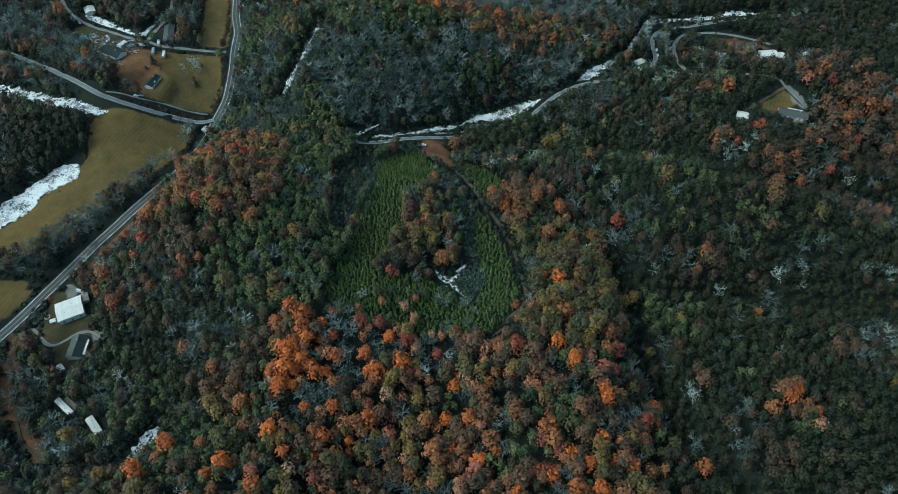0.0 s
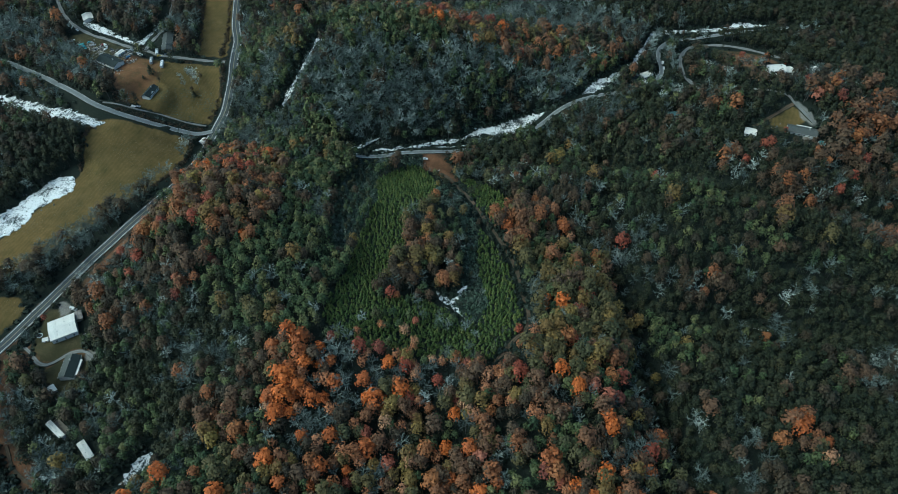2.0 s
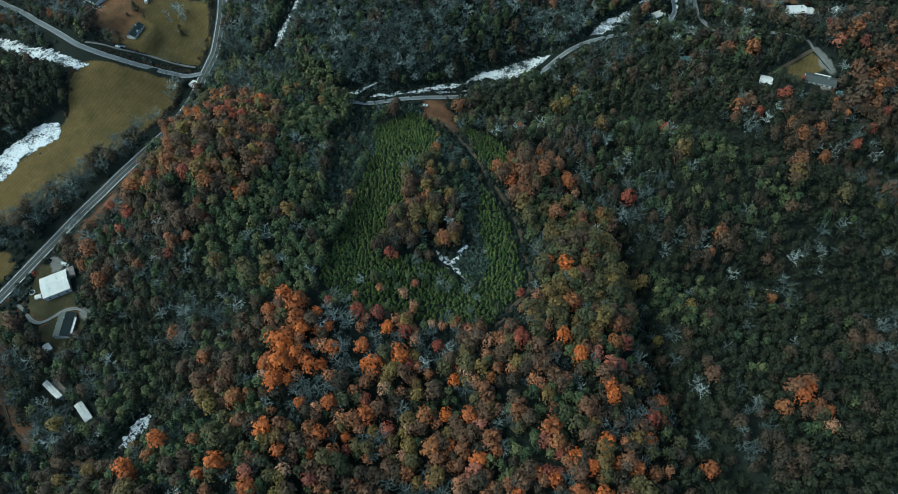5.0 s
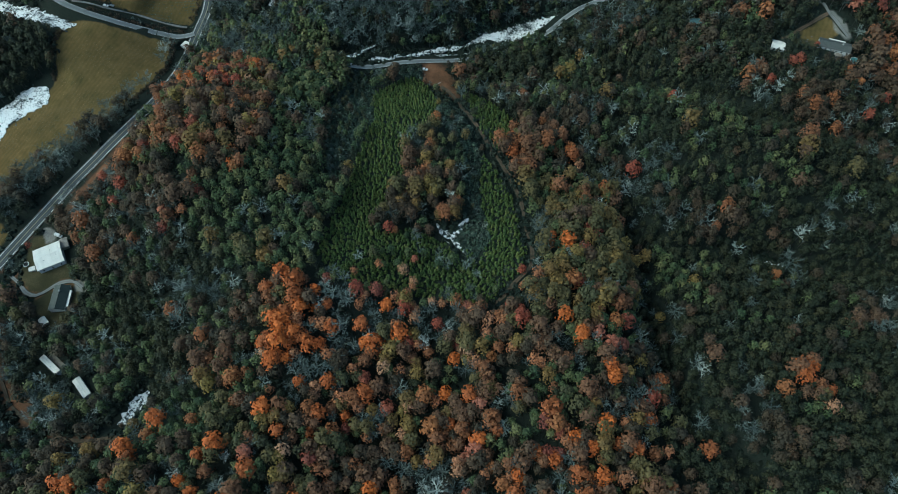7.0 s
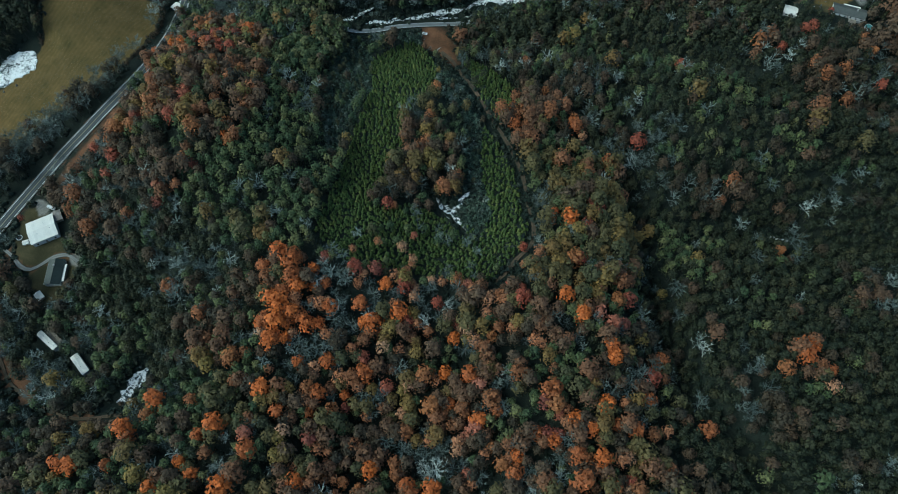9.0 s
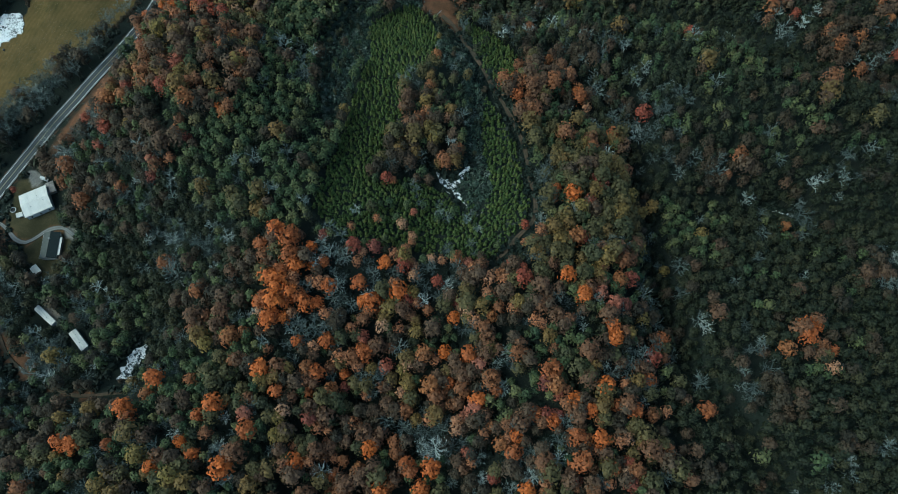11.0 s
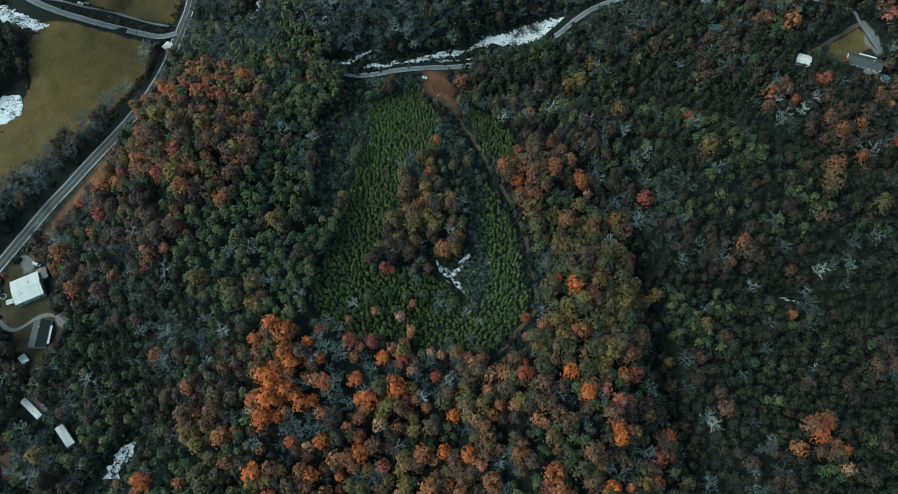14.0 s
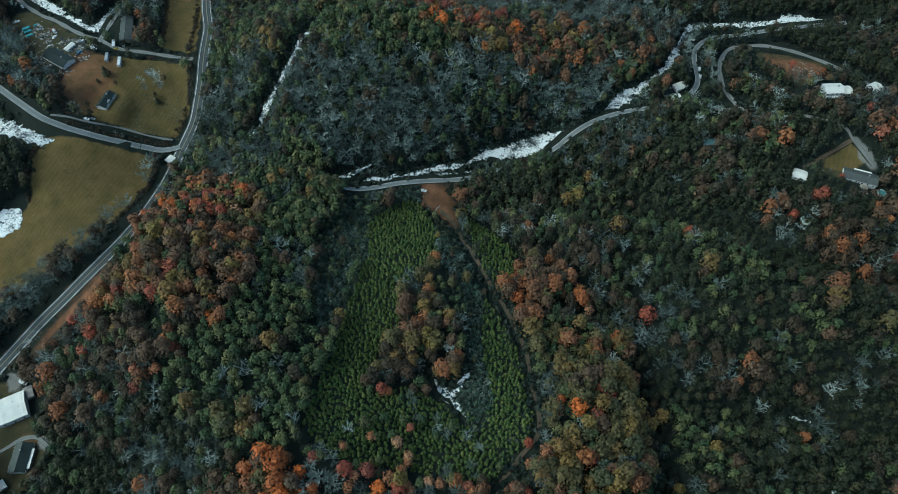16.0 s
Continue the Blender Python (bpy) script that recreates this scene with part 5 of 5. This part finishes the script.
def vent(thing, x, y, z):
    bm = bmesh.new()
    bmesh.ops.create_cone(bm, cap_ends=True, segments=8, radius1=0.25, radius2=0.18, depth=0.7)
    bmesh.ops.translate(bm, verts=bm.verts, vec=(x, y, z))
    part("roof_vent", bm, SCRAP, thing)


barn = house("metal_barn", "large white metal-roofed barn beside the highway", -263.2, 278.3, 27, 16.2, 15.6, 4.2, 1.4, WHITE_SIDING, WHITE_METAL, 3, True, False, 10, category="barn")
part("barn_door", boxed(-2.2, -8.16, 0.0, 2.2, -8.05, 3.6), RUST_METAL, barn, "rusty sliding barn door")
for vx, vy in ((-3, 2), (3, -3), (2, 5)):
    vent(barn, vx, vy, 5.45)
house("lean_to", "rusty tin-roofed lean-to against the barn", -257.2, 288.6, -62, 7.0, 4.4, 2.5, 0.4, TAN_SIDING, RUST_METAL, 2, False, False, 4, category="shed")
grey = house("grey_roofed_house", "long house with a two-tone grey shingle roof", -250.8, 251.0, 92, 16.2, 9.4, 2.8, 1.7, WHITE_SIDING, PALE_SHINGLE, 5, True, True, 0, DARK_SHINGLE)
part("porch", boxed(4.7, -6.0, 0.0, 6.4, 5.0, 0.45), DECK_WOOD, grey, "weathered wooden porch")
part("porch_roof", boxed(4.6, -6.2, 2.35, 6.5, 5.2, 2.47), WHITE_METAL, grey, "white metal porch roof")
for k in range(4):
    part("porch_post", boxed(6.25, -5.8 + 3.5 * k, 0.45, 6.38, -5.67 + 3.5 * k, 2.35), WHITE_SIDING, grey)
house("garden_shed", "small white-roofed garden shed", -257.4, 235.8, -45, 5.0, 3.4, 2.2, 0.5, TAN_SIDING, WHITE_METAL, 1, True, category="shed")
house("white_garden_shed", "tiny white shed beside the round trampoline", -272.6, 270.2, 20, 3.0, 2.2, 2.0, 0.4, WHITE_SIDING, WHITE_METAL, 1, True, category="shed")


def mobile_home(label, x, y, heading, length, width):
    m = house("mobile_home", label, x, y, heading, length, width, 2.7, 0.3, WHITE_SIDING, WHITE_METAL, 5, True, False, 6, over=0.15, category="mobile home")
    vent(m, 0.4, 2.0, 3.1)
    vent(m, -0.5, -3.5, 3.1)
    part("hitch", boxed(-0.5, length / 2 + 0.1, 0.3, 0.5, length / 2 + 1.3, 0.45), SCRAP, m)
    part("step", boxed(width / 2 + 0.02, -0.7, -0.2, width / 2 + 1.0, 0.7, 0.3), DECK_WOOD, m)
    return m


home = mobile_home("white single-wide mobile home with a dark side deck", -242.6, 206.2, -38, 15.5, 3.2)
part("deck", boxed(-5.4, -6.5, 0.0, -1.9, 6.0, 0.5), DECK_WOOD, home, "dark weathered deck")
for k in range(6):
    part("deck_beam", boxed(-5.4, -6.3 + 2.4 * k, 2.2, -1.85, -6.15 + 2.4 * k, 2.35), DECK_WOOD, home)
for k in range(4):
    part("deck_post", boxed(-5.35, -6.3 + 4.0 * k, 0.5, -5.2, -6.15 + 4.0 * k, 2.2), DECK_WOOD, home)
mobile_home("white single-wide mobile home among dark trees", -216.6, 190.3, -47, 13.6, 4.2)

cottage = house("white_cottage", "white cottage with a dark roof and front gable", -261.9, 506.8, 76, 15.0, 7.2, 2.8, 1.9, WHITE_SIDING, DARK_SHINGLE, 4, True, True)
part("front_gable", prism([(-2.0, 2.8), (2.0, 2.8), (0, 4.4)], -0.2, 0.2), WHITE_SIDING, cottage, "white triangular front gable").matrix_local = pose(3.3, -1.0, 0, 0, 0, 90)
house("dark_farmhouse", "dark-roofed farmhouse with a white gable end", -305.3, 544.2, -32, 22.5, 11.0, 3.0, 2.3, WHITE_SIDING, DARK_SHINGLE, 6, True, True)
house("long_grey_house", "long low house with a grey shingle roof", -271.4, 592.0, -79, 28.0, 8.6, 2.8, 1.7, TAN_SIDING, GREY_SHINGLE, 7, True, True)
house("white_outbuilding", "small white outbuilding amid the scrap", -301.2, 557.2, 62, 7.5, 3.6, 2.4, 0.6, WHITE_SIDING, WHITE_METAL, 2, True, category="shed")
house("white_roofed_house", "house with a white metal roof at the bend of the lane", -371.0, 653.0, -62, 12.0, 9.0, 3.0, 1.3, WHITE_SIDING, WHITE_METAL, 3, True, False, 8)
house("hilltop_house", "white hilltop house above the creek", -95.0, 573.0, 15, 11.0, 8.0, 3.0, 1.4, WHITE_SIDING, WHITE_METAL, 3, True, False, 6)
ridge = house("ridge_house", "long white house with a grey roof beside a round pool", 261.0, 427.3, -20, 21.0, 8.6, 2.8, 1.8, WHITE_SIDING, GREY_SHINGLE, 6, True, True)
part("deck", boxed(4.3, -8.0, 0.0, 7.2, 6.0, 0.6), DECK_WOOD, ridge, "weathered back deck")
part("porch_roof", boxed(-6.3, -4.0, 2.3, -4.2, 7.0, 2.42), WHITE_METAL, ridge)
house("white_shed", "white-roofed shed on the ridge lawn", 225.4, 433.2, -20, 8.2, 7.2, 2.8, 0.7, WHITE_SIDING, WHITE_METAL, 2, True, False, 5, category="shed")
tall = house("two_storey_house", "white two-storey house on the hill with a balcony", 266.5, 507.5, 3, 13.0, 9.0, 5.7, 1.7, WHITE_SIDING, WHITE_METAL, 4, True, True, 0, storeys=2)
part("balcony", boxed(4.5, -6.0, 2.6, 6.8, 6.0, 2.8), WHITE_SIDING, tall, "white balcony floor")
part("balcony_rail", boxed(6.7, -6.0, 2.8, 6.8, 6.0, 3.8), WHITE_SIDING, tall)
house("house_wing", "lower white wing of the hill house", 277.0, 508.3, 3, 7.0, 7.0, 3.4, 1.0, WHITE_SIDING, WHITE_METAL, 2, True, False, 4)
house("pale_cottage", "pale white-roofed cottage at the end of the drive", 307.0, 521.5, 25, 9.5, 8.0, 2.8, 1.2, WHITE_SIDING, WHITE_METAL, 3, True, False, 5)
house("roadside_house", "white-roofed house between the river and the road", 167.0, 531.5, 28, 9.5, 6.0, 2.8, 0.9, WHITE_SIDING, WHITE_METAL, 3, True, False, 6)
house("dark_roadside_cottage", "small dark-roofed cottage beside the river road", 156.5, 526.0, 20, 8.0, 6.5, 2.7, 1.6, TAN_SIDING, DARK_SHINGLE, 3, True, True)
house("carport", "white metal carport beside the river road", 162.5, 521.5, 24, 6.0, 3.6, 2.4, 0.4, WHITE_SIDING, WHITE_METAL, 1, False, False, 4, category="carport")
house("junction_kiosk", "small white-roofed hut beside the road junction", -215.0, 471.5, 60, 5.2, 5.0, 2.4, 0.5, WHITE_SIDING, WHITE_METAL, 1, True, False, 4, category="hut")
house("teal_roofed_house", "house with a teal metal roof among trees", 178.3, 473.4, 2, 9.5, 4.6, 2.6, 1.2, TAN_SIDING, TEAL_METAL, 4, True, False, 7)


def disc(r, z0, z1, seg=20, inner=0.0):
    bm = bmesh.new()
    bmesh.ops.create_cone(bm, cap_ends=True, segments=seg, radius1=r, radius2=r, depth=z1 - z0)
    bmesh.ops.translate(bm, verts=bm.verts, vec=(0, 0, (z0 + z1) / 2))
    return bm


def at_ground(name, label, category, x, y, heading=0.0, group=""):
    thing = tagged(new(name), label, category, group)
    thing.matrix_world = pose(x, y, float(ground_z(x, y)), 0, 0, heading)
    return thing


pool = at_ground("round_pool", "round above-ground swimming pool with a pale rim", "pool", 273.5, 416.8)
part("pool_wall", disc(2.7, -0.4, 1.2, 24), WHITE_SIDING, pool)
part("water", disc(2.5, 1.0, 1.22, 24), POOL_WATER, pool)
tramp = at_ground("trampoline", "round trampoline with a pale rim on the grass", "trampoline", -278.2, 274.0)
part("rim", disc(1.9, 0.8, 0.9, 20), WHITE_SIDING, tramp)
part("mat", disc(1.55, 0.82, 0.92, 20), RUBBER, tramp)
for k in range(4):
    an = k * math.pi / 2
    part("leg", boxed(1.7 * math.cos(an) - 0.04, 1.7 * math.sin(an) - 0.04, -0.2, 1.7 * math.cos(an) + 0.04, 1.7 * math.sin(an) + 0.04, 0.82), SCRAP, tramp)


# ---- vehicles ----
def wheels(thing, xs, half, r=0.34):
    for wx in xs:
        for wy in (-half, half):
            bm = bmesh.new()
            bmesh.ops.create_cone(bm, cap_ends=True, segments=12, radius1=r, radius2=r, depth=0.22)
            bmesh.ops.rotate(bm, verts=bm.verts, cent=(0, 0, 0), matrix=Matrix.Rotation(math.pi / 2, 3, "X"))
            bmesh.ops.translate(bm, verts=bm.verts, vec=(wx, wy, r))
            w = part("wheel", bm, RUBBER, thing)
            part("rim", boxed(wx - 0.15, wy - 0.125, r - 0.15, wx + 0.15, wy + 0.125, r + 0.15, soft=0.06), SCRAP, w)


PROFILES = {
    "car": ([(-2.2, 0.35), (2.2, 0.35), (2.25, 0.75), (1.2, 0.95), (-1.9, 1.0), (-2.2, 0.85)], [(-1.7, 0.97), (1.0, 0.95), (0.4, 1.45), (-1.2, 1.47)], 0.87),
    "pickup": ([(-2.7, 0.5), (2.7, 0.5), (2.75, 1.05), (1.3, 1.2), (-2.7, 1.15)], [(-0.7, 1.15), (1.2, 1.18), (0.6, 1.85), (-0.55, 1.85)], 0.95),
    "van": ([(-2.6, 0.4), (2.6, 0.4), (2.65, 1.1), (2.0, 1.35), (-2.6, 1.35)], [(-2.58, 1.33), (2.0, 1.33), (1.4, 2.2), (-2.5, 2.2)], 0.97),
}


def vehicle(kind, paint, label, x, y, heading):
    body, cab, half = PROFILES[kind]
    v = at_ground({"car": "car", "pickup": "pickup_truck", "van": "van"}[kind], label, {"car": "car", "pickup": "truck", "van": "van"}[kind], x, y, heading, "parked vehicles")
    bm = prism(body, -half, half)
    bmesh.ops.bevel(bm, geom=list(bm.edges), offset=0.08, segments=2, affect="EDGES", profile=0.5)
    part("body", bm, CAR[paint], v)
    bm = prism(cab, -half * 0.88, half * 0.88)
    bmesh.ops.bevel(bm, geom=list(bm.edges), offset=0.1, segments=2, affect="EDGES", profile=0.5)
    c = part("cabin", bm, CAR[paint], v)
    x0, x1, z0, z1 = cab[0][0], cab[1][0], cab[0][1], cab[2][1]
    part("side_window", boxed(x0 + 0.45, -half * 0.9, z0 + 0.1, x1 - 0.75, half * 0.9, z1 - 0.12), GLASS, c)
    mid = (cab[1][0] + cab[2][0]) / 2
    part("windscreen", prism([(cab[1][0] + 0.02, z0 + 0.06), (cab[2][0] + 0.03, z1 - 0.08), (cab[2][0] - 0.1, z1 - 0.08), (cab[1][0] - 0.12, z0 + 0.06)], -half * 0.78, half * 0.78), GLASS, c)
    if kind == "pickup":
        part("load_bed", boxed(-2.6, -half * 0.85, 1.12, -0.8, half * 0.85, 1.17), RUBBER, v)
    for sy in (-0.6, 0.6):
        part("headlight", boxed(body[2][0] - 0.1, sy - 0.14, 0.65, body[2][0] + 0.02, sy + 0.14, 0.82), PAINT_WHITE, v)
    wheels(v, (-1.45, 1.5), half - 0.1, 0.34 if kind == "car" else 0.4)
    return v


def camper(paint, label, x, y, heading, length=8.5):
    v = at_ground("camper_trailer", label, "camper", x, y, heading, "parked vehicles")
    part("body", boxed(-length / 2, -1.25, 0.55, length / 2, 1.25, 3.0, soft=0.25), CAR[paint], v)
    part("roof_hatch", boxed(-0.4, -0.35, 3.0, 0.4, 0.35, 3.14, soft=0.04), WHITE_METAL, v)
    part("air_unit", boxed(1.6, -0.4, 3.0, 2.6, 0.4, 3.25, soft=0.06), CONCRETE, v)
    for k in (-2.2, 0.2, 2.2):
        part("side_window", boxed(k - 0.45, -1.27, 1.6, k + 0.45, 1.27, 2.3), GLASS, v)
    part("hitch", boxed(length / 2, -0.15, 0.45, length / 2 + 1.0, 0.15, 0.6), SCRAP, v)
    wheels(v, (-0.5, 0.4), 1.15, 0.36)
    return v


vehicle("van", "white", "white van parked at the gravel lane", -285, 559.6, -24)
camper("silver", "weathered pale camper trailer on the brown yard", -271.5, 549.0, 101)
camper("white", "white camper trailer on the brown yard", -261.5, 545.6, 99, 9.2)
camper("white", "white box trailer beside the long house", -273.4, 569.2, 104, 8.0)
vehicle("pickup", "silver", "silver pickup truck beside the long house", -267.6, 570.5, 100)
vehicle("car", "yellow", "small yellow car by the lane", -270.5, 564.8, 10)
vehicle("car", "white", "white car along the gravel lane", -375, 632, -50)
vehicle("pickup", "white", "white pickup truck by the scrap yard", -371, 609, 30)
vehicle("car", "silver", "silver car among the scrap", -349, 603, -30)
vehicle("van", "white", "old white van in the scrap yard", -330, 590.5, -45)
vehicle("car", "black", "dark car among the scrap", -337, 583, 60)
vehicle("car", "teal", "faded teal car in the scrap yard", -360, 597, 40)
vehicle("car", "white", "white car beside the dark farmhouse", -321, 564, 25)
vehicle("pickup", "blue", "blue pickup truck beside the farmhouse", -293, 552, 60)
vehicle("car", "silver", "silver car beside the farmhouse", -298, 566, 30)
vehicle("car", "silver", "silver car parked in the scrap yard", -345, 597, 20)
vehicle("car", "teal", "faded teal car in the scrap yard", -352, 604, 40)
vehicle("car", "white", "white car parked in the scrap yard", -326, 581, 70)
vehicle("pickup", "black", "dark pickup truck beside the lane", -318, 577, -40)
vehicle("van", "white", "white van beside the dark farmhouse", -299, 573, 50)
vehicle("car", "red", "dull red car in the scrap yard", -334, 595, 10)
vehicle("van", "white", "white van on the barn's gravel apron", -263.2, 295.4, -20)
vehicle("pickup", "white", "white pickup truck on the clay lot", -27.0, 440.5, -10)
vehicle("van", "white", "white van below the hill house", 272.5, 499.0, 10)
vehicle("car", "black", "black car beside the hill house", 281.5, 503.5, 80)
vehicle("pickup", "white", "white pickup truck before the hill house", 260.5, 497.5, 5)
vehicle("van", "white", "white van on the river road verge", 186.4, 553.0, 80)
vehicle("car", "white", "white car on the river road verge", 185.8, 545.0, 75)
vehicle("car", "white", "white car by the county road", -272.0, 489.6, -15)
vehicle("car", "silver", "silver car by the cottage drive", -268.5, 491.0, -20)


# ---- yard clutter ----
def scrap_heap(x, y, r, pieces, seed, label, mat=None):
    """A spread of scrap: small tilted boxes, sheets and drums lying about."""
    g = random.Random(seed)
    bm = bmesh.new()
    for _ in range(pieces):
        px, py = g.gauss(0, r * 0.5), g.gauss(0, r * 0.5)
        a, b, c = g.uniform(0.2, 0.95), g.uniform(0.15, 0.6), g.uniform(0.1, 0.55)
        dz = float(ground_z(x + px, y + py)) - float(ground_z(x, y))
        m = pose(px, py, dz + c * 0.3, g.uniform(-12, 12), g.uniform(-12, 12), g.uniform(0, 180))
        vs = [bm.verts.new(m @ Vector(p)) for p in ((-a, -b, -c), (a, -b, -c), (a, b, -c), (-a, b, -c), (-a * 0.9, -b * 0.9, c), (a * 0.9, -b * 0.9, c), (a * 0.9, b * 0.9, c), (-a * 0.9, b * 0.9, c))]
        for f in ((3, 2, 1, 0), (4, 5, 6, 7), (0, 1, 5, 4), (1, 2, 6, 5), (2, 3, 7, 6), (3, 0, 4, 7)):
            bm.faces.new([vs[i] for i in f])
    me = bpy.data.meshes.new("scrap_heap")
    bm.to_mesh(me)
    bm.free()
    me.materials.append(mat or ISLAND_SCRAP)
    ob = tagged(new("scrap_heap", me), label, "scrap", kind="stuff")
    ob.location = (x, y, float(ground_z(x, y)))


def build_island_scrap(n, l, bsdf, co):
    geo = n.new("ShaderNodeNewGeometry")
    grime = noise_tex(n, l, co.outputs["Object"], 3.0)
    c = ramp(n, l, geo.outputs["Random Per Island"], (0.0, (0.03, 0.03, 0.03)), (0.35, (0.16, 0.14, 0.12)), (0.5, (0.07, 0.11, 0.12)), (0.62, (0.10, 0.07, 0.05)), (0.68, (0.6, 0.58, 0.54)), (0.9, (0.20, 0.16, 0.12)), (1.0, (0.74, 0.72, 0.68)))
    l.new(mixed(n, l, sums(n, l, "MULTIPLY", grime, 0.5), c, (0.09, 0.07, 0.05)), bsdf.inputs["Base Color"])
    bsdf.inputs["Roughness"].default_value = 0.7


ISLAND_SCRAP = material("mixed_scrap", build_island_scrap)
for k, (hx, hy, r, cnt) in enumerate([(-337, 587, 8, 130), (-307, 573, 7, 120), (-296, 557, 6, 100), (-320, 546, 5, 70), (-350, 598, 7, 70), (-294, 571, 5, 50), (-314, 537, 5, 60), (-298, 532, 5, 46), (-289, 546, 4, 26), (-322, 560, 5, 34), (-308, 563, 6, 60), (-345, 575, 4, 24), (-291, 565, 3, 16), (-330, 575, 6, 40)]):
    scrap_heap(hx, hy, r, cnt, k, "strewn scrap metal, drums and boards on bare clay")
for k, (hx, hy, r, cnt) in enumerate([(262, 419, 4, 9), (230, 427, 3, 8), (-249, 275, 2, 5), (-252, 228, 4, 8), (216, 440, 4, 10), (243, 434, 5, 6), (-29, 436, 4, 7)]):
    scrap_heap(hx, hy, r, cnt, 50 + k, "a few scattered boards and boxes on grass")
scrap_heap(262, 549, 11, 60, 90, "heaps of cut brush and boards in the clearing", DECK_WOOD)
scrap_heap(268, 541, 6, 24, 91, "heaps of cut brush and boards in the clearing", DECK_WOOD)
for hx, hy, an in ((-355.5, 595, 35), (-351.5, 589, 38), (-359, 600, 32)):
    t = at_ground("tarpaulin_stack", "stack under a faded teal tarpaulin", "tarpaulin", hx, hy, an, "tarpaulin stacks")
    bm = boxed(-3.0, -1.2, -0.3, 3.0, 1.2, 1.3, soft=0.3)
    part("cover", bm, TARP, t)
    part("pallet", boxed(-3.1, -1.3, -0.4, 3.1, 1.3, 0.1), DECK_WOOD, t)

# lone trees of the yards and fields
for kind, form, x, y, size in [("cedar", 0, -266, 530, 1.1), ("cedar", 1, -271, 523, 0.5), ("cedar", 2, -256, 553, 0.3), ("bare", 0, -229, 528, 1.3), ("brown", 3, -231, 519, 0.45), ("brown", 1, -226, 534, 0.4), ("cedar", 3, -229, 515, 0.75), ("bare", 1, -236, 534, 0.8), ("bare", 2, -241, 527, 0.7), ("bare", 0, -233, 532, 0.9), ("bare", 3, -226, 523, 0.8), ("bare", 1, -237, 521, 0.7), ("brown", 0, -258, 522, 0.4), ("rust", 1, -262, 604, 0.8), ("rust", 2, -256, 598, 0.7), ("bare", 3, -252, 588, 0.7),
                               ("bare", 1, -248, 578, 0.6), ("red", 0, 252, 545, 0.7), ("rust", 3, 246, 528, 0.6), ("orange", 2, 262, 522, 0.75), ("red", 1, 284, 527, 0.7), ("rust", 0, -301, 437, 0.6), ("brown", 2, -306, 446, 0.6), ("red", 2, -278, 286, 0.5), ("brown", 1, -273, 500, 0.5), ("gold", 1, -76, 309, 0.62)]:
    tree_thing(kind, form, x, y, float(ground_z(x, y)), x * 0.7 + y, size)


# ---- fallen timber ----
def fallen_log(label, x, y, length, heading):
    log = at_ground("fallen_log", label, "log", x, y, heading, "fallen logs")
    g = random.Random(int(x * 7 + y))
    pieces = [rod((-length / 2, 0, 0.15), (length / 2, 0, 0.35), 0.24, 0.1, 6)]
    me = mesh_data("stem", *joined(pieces), DEAD_WOOD)
    stem = new("stem", me)
    stem.parent = log
    for k in range(7):
        px = g.uniform(-0.1, 0.5) * length
        an = g.choice((-1, 1)) * g.uniform(0.5, 1.3)
        bl = g.uniform(0.8, 2.2)
        v, f = rod((px, 0, 0.3), (px + bl * math.cos(an), bl * math.sin(an), g.uniform(0.3, 1.1)), 0.07, 0.025, 4)
        b = new("branch", mesh_data("branch", v, f, DEAD_WOOD))
        b.parent = log


DEAD_WOOD = worn("bleached_dead_wood", (0.30, 0.30, 0.28), (0.52, 0.52, 0.48), 0.9, 0.85)
for x, y, length, heading in [(6, 268, 9, 20), (11, 262, 8, 35), (-88, 299, 8, 25), (-78, 392, 7, 80), (-72, 405, 6, 40), (-70, 372, 6, 130), (-17, 424, 6, 60), (-24, 418, 5, 10), (6, 425, 7, 15), (-2, 280, 7, 70), (-9, 278, 5, 150), (-200, 207, 8, 100), (-168, 212, 7, 60), (-158, 220, 8, 140), (-231, 263, 6, 80), (150, 429, 9, 8), (14, 286, 6, 110)]:
    fallen_log("bleached fallen trunk with broken branches in the brush", x, y, length, heading)
